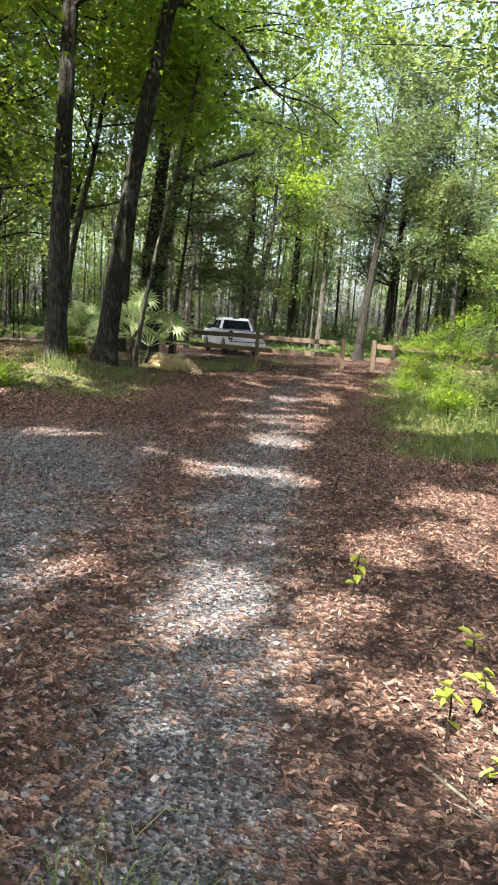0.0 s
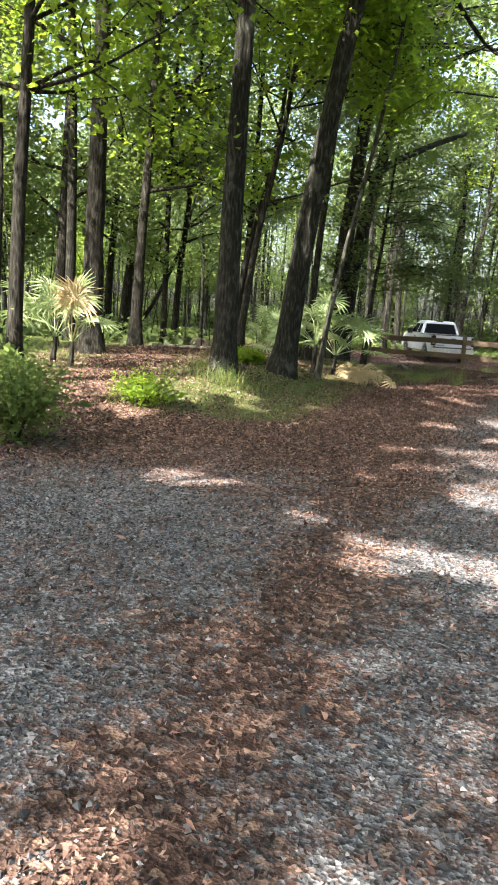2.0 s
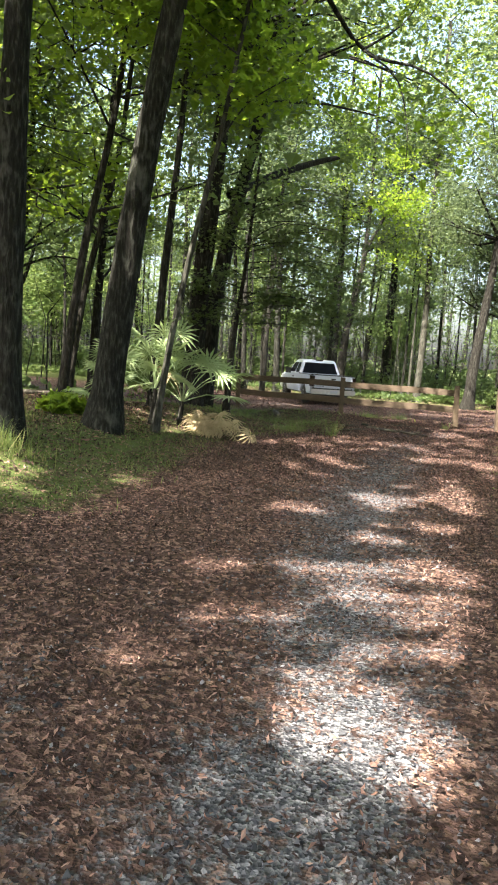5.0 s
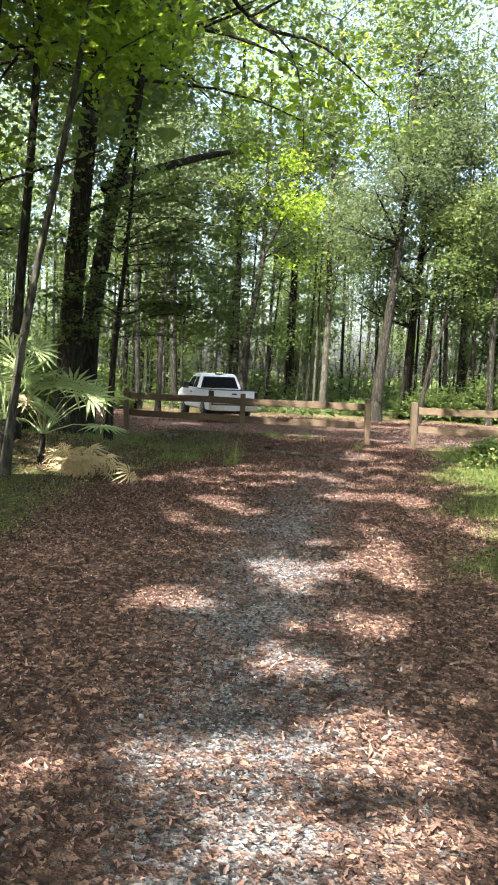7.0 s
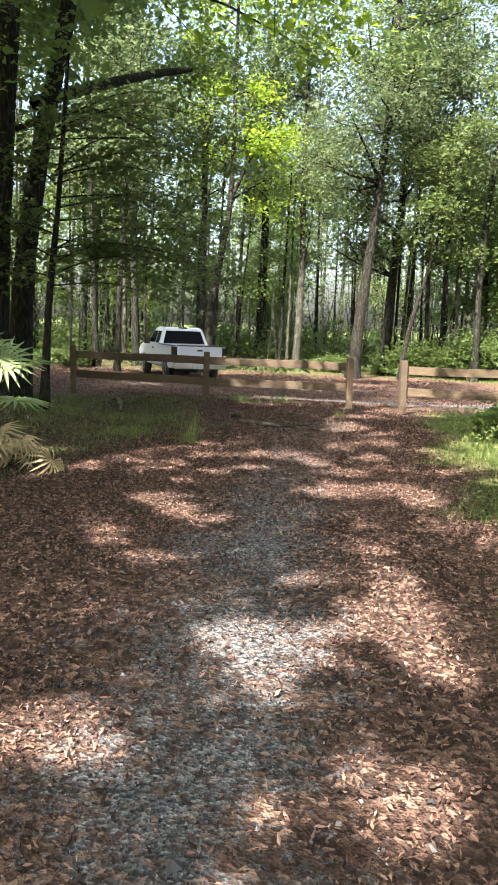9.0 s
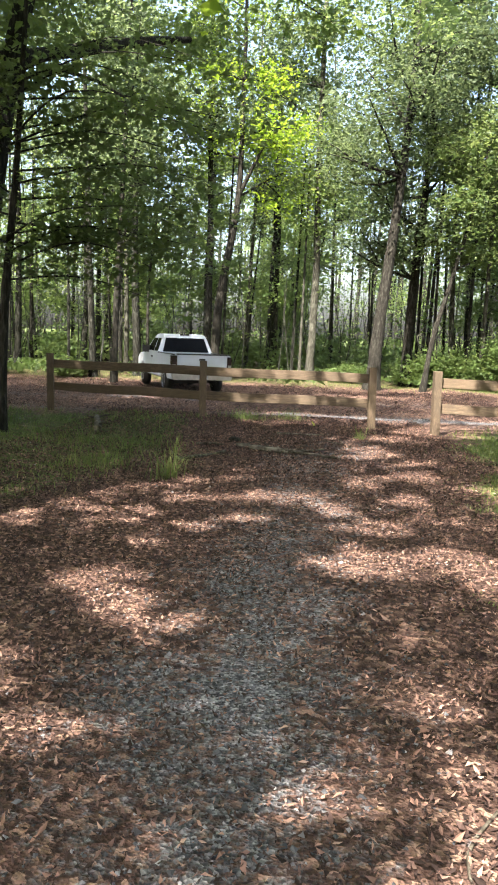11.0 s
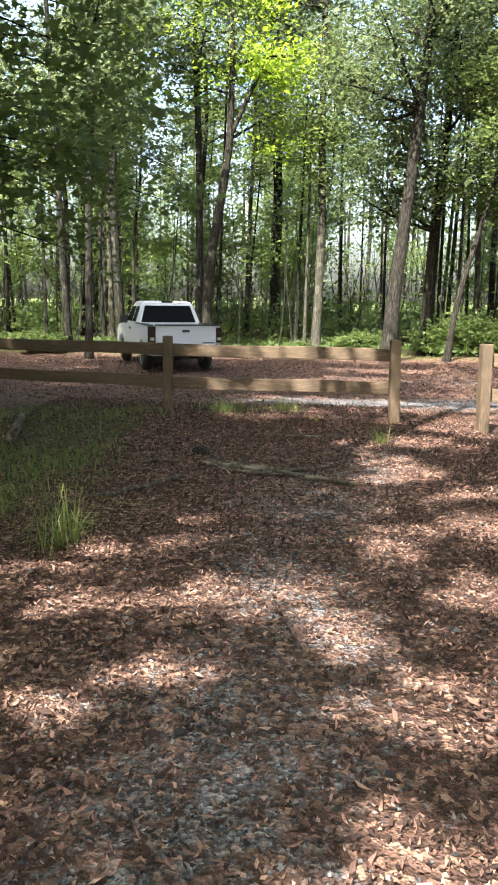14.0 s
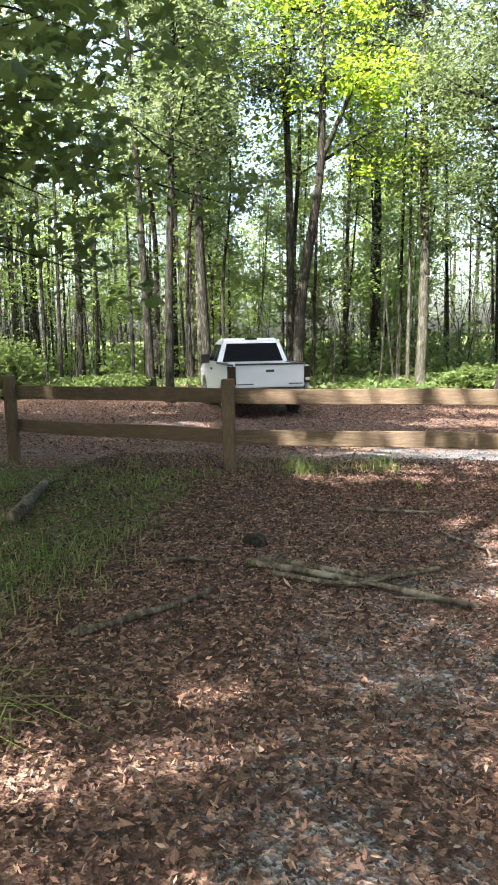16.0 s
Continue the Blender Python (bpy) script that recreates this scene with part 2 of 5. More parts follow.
def tubes(runs, sides=10, rng=None, rough=0.0):
    """Tapering tubes. runs: lists of (point, radius). Returns verts and quads."""
    verts, quads, base = [], [], 0
    ang = np.linspace(0, 2 * np.pi, sides, endpoint=False)
    for run in runs:
        pts = np.array([p for p, _ in run], float)
        rad = np.array([r for _, r in run], float)
        tan = np.gradient(pts, axis=0)
        tan /= np.linalg.norm(tan, axis=1)[:, None] + 1e-9
        ref = np.array([0.0, 1.0, 0.0]) if abs(tan[0][1]) < 0.8 else np.array([1.0, 0.0, 0.0])
        u = np.cross(tan, ref)
        u /= np.linalg.norm(u, axis=1)[:, None] + 1e-9
        w = np.cross(tan, u)
        k = np.ones((len(pts), sides))
        if rng is not None and rough:
            k += rng.normal(0, rough, k.shape)
        ring = pts[:, None] + (u[:, None] * np.cos(ang)[None, :, None] + w[:, None] * np.sin(ang)[None, :, None]) * (rad[:, None] * k)[:, :, None]
        verts.append(ring.reshape(-1, 3))
        i = np.arange(len(pts) - 1)[:, None] * sides
        j = np.arange(sides)[None, :]
        a, b = i + j, i + (j + 1) % sides
        quads.append((np.stack([a, b, b + sides, a + sides], -1) + base).reshape(-1, 4))
        base += len(pts) * sides
    return np.concatenate(verts), np.concatenate(quads)


def bend(points, radii, steps):
    """A smooth run of (point, radius) through a few points."""
    pts, n = np.array(points, float), len(points)
    s = np.linspace(0, n - 1, steps)
    out = []
    for v in s:
        i = min(int(v), n - 2)
        f = v - i
        p0, p1, p2, p3 = pts[max(i - 1, 0)], pts[i], pts[i + 1], pts[min(i + 2, n - 1)]
        q = 0.5 * (2 * p1 + (p2 - p0) * f + (2 * p0 - 5 * p1 + 4 * p2 - p3) * f * f + (3 * p1 - p0 - 3 * p2 + p3) * f ** 3)
        out.append((q, radii[i] * (1 - f) + radii[i + 1] * f))
    return out


def leaf_cloud(centres, size, rng, flat=0.5, long=1.6, vary=0.35):
    """A folded leaf of four corners at each centre, turned at random; flat draws the blades level."""
    n = len(centres)
    d = rng.normal(size=(n, 3))
    d[:, 2] *= 1 - flat
    d /= np.linalg.norm(d, axis=1)[:, None]
    up = rng.normal(size=(n, 3)) * (1 - flat) + np.array([0, 0, 1.0]) * flat * 1.5
    side = np.cross(d, up)
    side /= np.linalg.norm(side, axis=1)[:, None] + 1e-9
    nor = np.cross(side, d)
    s = size * np.exp(rng.normal(0, vary, (n, 1)))
    verts = np.empty((n, 4, 3))
    verts[:, 0] = centres - d * s * long * 0.5
    verts[:, 1] = centres + side * s * 0.5 + nor * s * 0.14
    verts[:, 2] = centres + d * s * long * 0.5 - nor * s * 0.12
    verts[:, 3] = centres - side * s * 0.5 + nor * s * 0.14
    return verts.reshape(-1, 3), np.arange(n * 4).reshape(-1, 4)


def litter_cloud(centres, width, rng, long=2.5):
    """Dry curled leaves on the ground: two halves folded at the midrib, narrow and pointed."""
    n = len(centres)
    a = rng.random(n) * 2 * np.pi
    tilt = rng.normal(0, 0.42, n)
    d = np.stack([np.cos(a), np.sin(a), tilt], -1)
    d /= np.linalg.norm(d, axis=1)[:, None]
    side = np.stack([-np.sin(a), np.cos(a), rng.normal(0, 0.45, n)], -1)
    side /= np.linalg.norm(side, axis=1)[:, None]
    up = np.cross(d, side)
    w = width * np.exp(rng.normal(0, 0.28, (n, 1)))
    ln = w * long * np.exp(rng.normal(0, 0.2, (n, 1)))
    curl = rng.normal(0.12, 0.16, (n, 1)) * ln
    fold = rng.uniform(-0.1, 0.45, (n, 1)) * w
    v = np.empty((n, 4, 3))
    v[:, 0] = centres - d * ln * 0.5 + up * curl
    v[:, 1] = centres + d * ln * rng.uniform(-0.15, 0.2, (n, 1)) + side * w * 0.5 + up * fold
    v[:, 2] = centres + d * ln * 0.5 + up * curl * rng.uniform(0.3, 1.6, (n, 1))
    v[:, 3] = centres + d * ln * rng.uniform(-0.15, 0.2, (n, 1)) - side * w * 0.5 + up * fold
    return v.reshape(-1, 3), np.arange(n * 4).reshape(-1, 4)


def lobed_cloud(centres, size, rng):
    """Maple-like leaves: a five-pointed outline, slightly drooping."""
    n = len(centres)
    ang = np.linspace(0, 2 * np.pi, 10, endpoint=False)
    rad = np.array([1.0, 0.45, 0.85, 0.42, 0.55, 0.3, 0.55, 0.42, 0.85, 0.45])
    nor = rng.normal(size=(n, 3)) * 0.55 + np.array([0, 0, 1.0])
    nor /= np.linalg.norm(nor, axis=1)[:, None]
    d = np.cross(nor, rng.normal(size=(n, 3)))
    d /= np.linalg.norm(d, axis=1)[:, None]
    s = np.cross(nor, d)
    k = size * np.exp(rng.normal(0, 0.25, n))[:, None, None]
    v = centres[:, None] + (d[:, None] * (np.cos(ang) * rad)[None, :, None] + s[:, None] * (np.sin(ang) * rad)[None, :, None] - nor[:, None] * (rad * 0.25)[None, :, None]) * k
    return v.reshape(-1, 3), np.arange(n * 10).reshape(-1, 10)


# Openings cut in the added leaf roof to lay sun patches on chosen ground: x, y, half width, half depth.
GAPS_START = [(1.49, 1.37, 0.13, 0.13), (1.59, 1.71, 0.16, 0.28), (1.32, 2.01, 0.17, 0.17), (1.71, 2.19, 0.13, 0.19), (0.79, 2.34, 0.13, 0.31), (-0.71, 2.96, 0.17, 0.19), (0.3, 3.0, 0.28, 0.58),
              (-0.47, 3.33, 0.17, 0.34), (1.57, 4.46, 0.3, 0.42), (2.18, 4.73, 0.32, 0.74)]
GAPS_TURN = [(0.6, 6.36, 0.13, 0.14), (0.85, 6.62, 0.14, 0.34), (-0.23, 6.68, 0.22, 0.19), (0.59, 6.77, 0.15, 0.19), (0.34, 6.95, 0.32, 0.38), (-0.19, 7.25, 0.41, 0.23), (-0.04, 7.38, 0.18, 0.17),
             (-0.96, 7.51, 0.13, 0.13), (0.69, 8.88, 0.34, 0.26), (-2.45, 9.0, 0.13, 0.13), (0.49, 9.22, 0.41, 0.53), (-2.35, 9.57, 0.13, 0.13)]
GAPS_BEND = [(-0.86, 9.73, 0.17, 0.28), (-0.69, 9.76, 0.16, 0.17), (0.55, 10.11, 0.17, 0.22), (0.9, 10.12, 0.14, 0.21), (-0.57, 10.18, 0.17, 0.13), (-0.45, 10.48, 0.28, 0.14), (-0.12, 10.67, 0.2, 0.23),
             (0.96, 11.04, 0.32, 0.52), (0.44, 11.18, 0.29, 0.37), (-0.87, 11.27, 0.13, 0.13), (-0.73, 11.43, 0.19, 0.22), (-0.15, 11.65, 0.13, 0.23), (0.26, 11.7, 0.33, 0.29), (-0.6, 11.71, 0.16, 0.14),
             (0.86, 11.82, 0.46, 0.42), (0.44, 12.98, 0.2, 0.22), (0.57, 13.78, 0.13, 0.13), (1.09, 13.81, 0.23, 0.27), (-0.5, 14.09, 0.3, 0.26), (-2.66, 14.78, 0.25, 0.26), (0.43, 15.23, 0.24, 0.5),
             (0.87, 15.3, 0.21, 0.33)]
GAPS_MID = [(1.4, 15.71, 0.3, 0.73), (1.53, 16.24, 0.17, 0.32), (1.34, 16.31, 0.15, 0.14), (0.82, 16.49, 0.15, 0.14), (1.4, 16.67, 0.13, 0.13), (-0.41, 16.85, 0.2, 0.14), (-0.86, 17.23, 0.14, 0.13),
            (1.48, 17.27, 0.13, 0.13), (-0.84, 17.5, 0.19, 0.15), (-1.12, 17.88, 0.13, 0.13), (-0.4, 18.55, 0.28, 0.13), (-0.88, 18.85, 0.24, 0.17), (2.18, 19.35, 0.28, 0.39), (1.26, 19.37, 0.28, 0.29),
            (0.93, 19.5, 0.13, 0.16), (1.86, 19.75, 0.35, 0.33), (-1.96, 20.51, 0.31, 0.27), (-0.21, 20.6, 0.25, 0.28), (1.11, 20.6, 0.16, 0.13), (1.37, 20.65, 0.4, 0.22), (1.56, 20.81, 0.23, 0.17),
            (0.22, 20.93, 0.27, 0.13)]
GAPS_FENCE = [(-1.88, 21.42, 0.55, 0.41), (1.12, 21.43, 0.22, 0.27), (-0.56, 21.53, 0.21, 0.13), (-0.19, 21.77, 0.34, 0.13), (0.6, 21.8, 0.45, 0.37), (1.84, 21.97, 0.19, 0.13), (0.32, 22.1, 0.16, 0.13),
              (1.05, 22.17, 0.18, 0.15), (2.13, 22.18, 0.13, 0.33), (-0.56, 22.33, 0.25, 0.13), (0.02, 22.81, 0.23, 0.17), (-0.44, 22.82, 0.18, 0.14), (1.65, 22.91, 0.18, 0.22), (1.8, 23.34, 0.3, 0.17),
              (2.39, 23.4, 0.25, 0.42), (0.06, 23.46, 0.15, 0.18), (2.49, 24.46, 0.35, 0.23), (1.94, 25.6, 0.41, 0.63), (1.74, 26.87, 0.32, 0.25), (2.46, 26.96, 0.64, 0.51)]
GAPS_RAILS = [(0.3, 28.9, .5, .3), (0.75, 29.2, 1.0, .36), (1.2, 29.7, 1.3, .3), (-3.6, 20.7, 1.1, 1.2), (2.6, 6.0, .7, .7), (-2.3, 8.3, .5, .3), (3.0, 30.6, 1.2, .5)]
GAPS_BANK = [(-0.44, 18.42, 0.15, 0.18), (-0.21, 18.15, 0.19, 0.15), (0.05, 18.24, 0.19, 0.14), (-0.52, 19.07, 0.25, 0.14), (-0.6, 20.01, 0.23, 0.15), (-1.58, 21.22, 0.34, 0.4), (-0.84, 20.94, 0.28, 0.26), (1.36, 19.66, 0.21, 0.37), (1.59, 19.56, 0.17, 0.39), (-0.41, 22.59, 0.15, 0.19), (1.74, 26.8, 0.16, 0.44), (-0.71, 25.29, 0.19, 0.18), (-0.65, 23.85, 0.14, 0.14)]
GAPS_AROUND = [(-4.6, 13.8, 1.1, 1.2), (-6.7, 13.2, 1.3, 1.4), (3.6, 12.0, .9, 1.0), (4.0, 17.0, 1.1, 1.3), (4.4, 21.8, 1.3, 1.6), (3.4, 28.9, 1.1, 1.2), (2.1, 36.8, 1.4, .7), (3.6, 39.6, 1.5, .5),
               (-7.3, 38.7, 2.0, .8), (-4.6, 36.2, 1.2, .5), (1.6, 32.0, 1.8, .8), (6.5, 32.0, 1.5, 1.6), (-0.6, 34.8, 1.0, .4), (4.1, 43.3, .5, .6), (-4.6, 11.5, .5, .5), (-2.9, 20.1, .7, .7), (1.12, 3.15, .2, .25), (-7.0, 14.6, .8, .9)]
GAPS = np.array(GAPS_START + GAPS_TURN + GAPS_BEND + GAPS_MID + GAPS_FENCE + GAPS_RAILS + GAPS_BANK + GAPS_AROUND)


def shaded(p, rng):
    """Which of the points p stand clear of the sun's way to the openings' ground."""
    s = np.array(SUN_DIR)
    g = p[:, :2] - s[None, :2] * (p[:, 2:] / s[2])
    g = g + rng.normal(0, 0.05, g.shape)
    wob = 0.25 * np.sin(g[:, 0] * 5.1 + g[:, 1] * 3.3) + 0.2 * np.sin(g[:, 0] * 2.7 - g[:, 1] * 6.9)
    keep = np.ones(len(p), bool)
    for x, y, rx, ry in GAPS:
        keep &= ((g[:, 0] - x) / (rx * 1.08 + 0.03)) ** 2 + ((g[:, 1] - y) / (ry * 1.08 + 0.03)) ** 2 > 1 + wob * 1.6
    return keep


def ground_z(x, y):
    def step(a, b, v):
        t = np.clip((v - a) / (b - a), 0, 1)
        return t * t * (3 - 2 * t)
    x, y = np.asarray(x, float), np.asarray(y, float)
    bank = 0.40 * step(-2.4, -5.0, x) * step(8.5, 14.5, y) * (1 - step(22, 29, y))
    verge = 0.10 * step(1.8, 4.0, x) * step(4, 9, y) * (1 - step(24, 29, y))
    mound = 0.12 * np.exp(-((x + 1.6) / 1.4) ** 2 - ((y - 28.4) / 1.6) ** 2)
    dip = -0.2 * step(29.2, 34, y) * (1 - step(60, 90, y))
    wave = 0.02 * np.sin(x * 1.7 + y * 0.6) + 0.015 * np.sin(x * 0.9 - y * 1.9) - 0.02 * np.cos(x * 2.2) * step(30, 0, y)
    return bank + verge + mound + wave + dip


def floor_at(x, y):
    return float(ground_z(x, y))


# ---- ground ----
def smooth(a, b, v):
    t = np.clip((np.asarray(v, float) - a) / (b - a), 0, 1)
    return t * t * (3 - 2 * t)


def left_edge(y):
    return np.interp(y, [0, 8, 11, 13, 19.5, 21.5, 24.5, 28, 30], [-6.5, -5.5, -3.3, -2.2, -2.2, -1.6, -0.9, -0.8, -0.8])


def right_edge(y):
    return np.interp(y, [-3, 2, 8.8, 14.7, 21.5, 27, 29], [3.2, 2.9, 1.8, 2.0, 2.6, 3.4, 3.7]) + 0.25 * np.sin(np.asarray(y) * 1.9) + 0.15 * np.sin(np.asarray(y) * 4.3)


def gravel_amount(x, y):
    """How bare of leaves the gravel lies: two wheel ways and the wide turning place."""
    a = 0.72 * smooth(1.3, 0.4, x) * smooth(-7, -3, x) * smooth(11.5, 6.5, y)
    b = 0.6 * np.exp(-((x - 0.4 - 0.2 * np.sin(y * 0.3) - 0.05 * np.clip(y - 14, 0, 20)) / 0.85) ** 2) * smooth(6, 12, y) * smooth(29, 24, y) * (1 - 0.35 * smooth(18, 23, y))
    c = -0.5 * np.exp(-((x + 0.25 + 0.04 * y) / 0.45) ** 2) * smooth(12, 6, y)
    d = (0.3 + 0.6 * smooth(-1.5, 2.5, x)) * np.exp(-((y - 31.6 - 0.05 * x) / 1.4) ** 2) + 0.3 * np.exp(-((y - 36.5 - 0.1 * x) / 0.9) ** 2) + 0.2 * np.exp(-((x - 2.2) / 1.0) ** 2 - ((y - 25.5) / 2.5) ** 2)
    return a + b + c + d


def green_amount(x, y):
    r = smooth(right_edge(y) - 0.4, right_edge(y) + 1.0, x) * smooth(7.5, 9.5, y) * smooth(30, 27, y)
    lft = smooth(left_edge(y) + 0.2, left_edge(y) - 0.8, x) * smooth(10, 12.5, y) * smooth(30.5, 29, y)
    trail = np.exp(-((x + 5.9 + 0.35 * (y - 12)) / 0.9) ** 2) * smooth(9, 11, y)
    far = smooth(42, 46, y) + smooth(-11, -14, x) * 0.6 + smooth(8, 11, x) * 0.7
    return np.clip(r * 0.9 + lft * (0.62 + 0.16 * smooth(20, 17, y) + 0.06 * smooth(23.5, 25.5, y) - 0.6 * trail) + far * 0.6, 0, 1)


def axis(lo, hi, fine_lo, fine_hi, step):
    near = np.arange(fine_lo, fine_hi + step / 2, step)
    out = [fine_hi + step]
    while out[-1] < hi:
        out.append(fine_hi + (out[-1] - fine_hi) * 1.35 + step)
    low = [fine_lo - step]
    while low[-1] > lo:
        low.append(fine_lo + (low[-1] - fine_lo) * 1.35 - step)
    return np.concatenate([low[::-1], near, out])


gx, gy = axis(-900, 900, -12, 9, 0.2), axis(-400, 1500, -3, 46, 0.2)
GX, GY = np.meshgrid(gx, gy)
GZ = ground_z(GX, GY)
nx, ny = len(gx), len(gy)
idx = np.arange(nx * ny).reshape(ny, nx)
quads = np.stack([idx[:-1, :-1], idx[:-1, 1:], idx[1:, 1:], idx[1:, :-1]], -1).reshape(-1, 4)
ground = part_np("ground", np.stack([GX, GY, GZ], -1).reshape(-1, 3), quads, M_GROUND, smooth=True)
tagged(ground, "leaf-strewn gravel and soil with grassy verges", "ground", kind="structure")
for layer, values in (("gravel", gravel_amount(GX, GY)), ("green", green_amount(GX, GY))):
    ground.data.attributes.new(layer, "FLOAT", "POINT").data.foreach_set("value", values.astype(np.float32).ravel())


# ---- fence ----
def board(length, height, thick, rng):
    bm = bmesh.new()
    bmesh.ops.create_cube(bm, size=1)
    for v in bm.verts:
        v.co = Vector((v.co.x * length, v.co.y * thick, v.co.z * height))
    bmesh.ops.bevel(bm, geom=bm.edges[:], offset=0.006, segments=1, affect="EDGES")
    bmesh.ops.subdivide_edges(bm, edges=[e for e in bm.edges if e.calc_length() > length * 0.8], cuts=6)
    for v in bm.verts:
        v.co.z += 0.008 * math.sin(v.co.x * 2.1 + rng.random() * 0.2)
        v.co.y += rng.uniform(-0.001, 0.001)
    return bm


def fence(posts, label, tops, rng):
    root = thing("fence", pose(posts[0][0], posts[0][1], 0), label, "fence", "fences across the track")
    ox, oy = posts[0]
    for x, y in posts:
        bm = board(1.42, 0.145, 0.145, rng)
        ob = part("post", bm, M_WOOD, root)
        ob.matrix_basis = pose(x - ox, y - oy, 1.24 - 0.71, 0, -90 + rng.uniform(-1, 1), rng.uniform(-4, 4) + 8)
    for (x0, y0), (x1, y1) in zip(posts[:-1], posts[1:]):
        span = math.hypot(x1 - x0, y1 - y0)
        turn = math.degrees(math.atan2(y1 - y0, x1 - x0))
        nx_, ny_ = math.sin(radians(turn)) * 0.096, -math.cos(radians(turn)) * 0.096
        for z in tops:
            ob = part("rail", board(span + 0.02, 0.185, 0.042, rng), M_WOOD, root)
            ob.matrix_basis = pose((x0 + x1) / 2 - ox - nx_, (y0 + y1) / 2 - oy - ny_, z, 0, rng.uniform(-.4, .4), turn)
    return root


rng_fence = random.Random(5)
POST_A, POST_B, POST_C, POST_D = (-1.06, 28.9), (-4.59, 30.04), (2.37, 28.73), (3.51, 28.03)
fence([POST_B, POST_A, POST_C], "weathered timber post-and-rail fence with two rails", (1.02, 0.52), rng_fence)
fence([POST_D, (7.0, 27.6), (10.5, 27.2), (14.0, 27.0)], "sunlit timber post-and-rail fence beside the walk-through gap", (1.02, 0.52), rng_fence)


# ---- trees ----
def tree(name, foot, runs, bark, crown=None, leaf=None, label="", category="tree", group="", sides=12, rough=0.04, seed=1, extra=(), limbs_apart=0):
    """A tree with its foot at (x, y). runs: the stem first, then limbs, in metres from the foot. crown: leaf points from the foot."""
    rng = np.random.default_rng(seed)
    x, y = foot
    root = thing(name, pose(x, y, floor_at(x, y)), label, category, group)
    v, q = tubes(runs[:1], sides, rng, rough)
    part_np("trunk", v, q, bark, root, smooth=True)
    for run in runs[1:1 + limbs_apart]:
        v, q = tubes([run], 8, rng, rough)
        part_np("limb", v, q, bark, root, smooth=True)
    if len(runs) > 1 + limbs_apart:
        v, q = tubes(runs[1 + limbs_apart:], 7, rng, rough)
        tagged(part_np("branchwork", v, q, bark, root, smooth=True), kind="stuff")
    if crown is not None and len(crown):
        v, q = leaf
        tagged(part_np("crown", v, q, extra[0] if extra else M_LEAF, root), kind="stuff")
    return root


def stem(points, r0, r1, steps=22, flare=1.55):
    n = len(points)
    run = bend(points, [r0 + (r1 - r0) * i / (n - 1) for i in range(n)], steps)
    return [(p, r * (1 + (flare - 1) * math.exp(-max(p[2], 0) * 3.2))) for p, r in run]


def limb_runs(stem_run, count, rng, low, reach, rise=0.5, r=0.3):
    """Limbs that leave the stem above the height low and fork once."""
    runs, tips = [], []
    pts = [(p, q) for p, q in stem_run if p[2] > low]
    for i in range(count):
        p, q = pts[int(rng.random() * len(pts))]
        a = rng.random() * 2 * math.pi
        d = np.array([math.cos(a), math.sin(a), rise + rng.normal(0, 0.25)])
        length = reach * (0.6 + 0.6 * rng.random())
        mid = p + d * length * 0.5 + rng.normal(0, 0.15, 3)
        end = p + d * length + np.array([0, 0, rng.normal(0, 0.3)])
        runs.append(bend([p, mid, end], [q * r * 1.6, q * r, 0.012], 7))
        tips += [mid, end]
        for _ in range(2):
            e2 = mid + (rng.normal(0, 0.5, 3) + d * 0.5) * length * 0.5
            runs.append(bend([mid, (mid + e2) / 2 + rng.normal(0, 0.08, 3), e2], [q * r * 0.7, q * r * 0.45, 0.008], 5))
            tips.append(e2)
    return runs, np.array(tips)


def foliage(tips, per, radius, rng, size, foot=None, gaps=True, flat=0.5, squash=0.5):
    """Leaves in clumps round the limbs' tips; with gaps, left out on the sun's way to the chosen sun patches."""
    k = rng.normal(size=(len(tips), per, 3)) * np.array([radius, radius, radius * squash])
    p = (np.asarray(tips)[:, None] + k).reshape(-1, 3)
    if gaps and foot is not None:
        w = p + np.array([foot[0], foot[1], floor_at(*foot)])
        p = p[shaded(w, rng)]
    return leaf_cloud(p, size, rng, flat)


def big_tree(name, foot, points, r0, r1, label, bark=None, limbs=16, low=6.0, reach=3.6, per=210, radius=0.62, size=0.088, seed=1,
             leaf=None, extra_runs=(), extra_tips=None, group="", rise=0.45):
    rng = np.random.default_rng(seed)
    main = stem(points, r0, r1)
    runs, tips = limb_runs(main, limbs, rng, low, reach, rise)
    if extra_tips is not None:
        tips = np.concatenate([tips, np.array(extra_tips)])
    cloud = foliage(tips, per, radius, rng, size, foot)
    roof = SHADE_ROOF.get(foot)
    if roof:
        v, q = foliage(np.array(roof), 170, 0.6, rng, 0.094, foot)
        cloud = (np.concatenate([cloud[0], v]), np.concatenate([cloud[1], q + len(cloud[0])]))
        for tip in roof[::5]:
            high = [p for p, _ in main if p[2] < max(tip[2] - 0.8, 6)][-1]
            runs.append(bend([high, (high + tip) / 2 + np.array([0, 0, 0.5]), tip], [0.05, 0.032, 0.01], 6))
    return tree(name, foot, [main, *extra_runs, *runs], bark or M_BARK_GREY, tips, cloud, label, group=group, seed=seed, extra=(leaf or M_LEAF,), limbs_apart=len(extra_runs))


# the added leaf roof: mostly unseen twigs set between the sun and the ground for shade, each borne by the nearest crown
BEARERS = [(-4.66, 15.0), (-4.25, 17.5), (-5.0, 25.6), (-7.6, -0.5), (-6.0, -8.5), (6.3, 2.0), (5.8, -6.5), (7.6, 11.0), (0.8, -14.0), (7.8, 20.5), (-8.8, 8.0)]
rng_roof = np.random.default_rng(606)


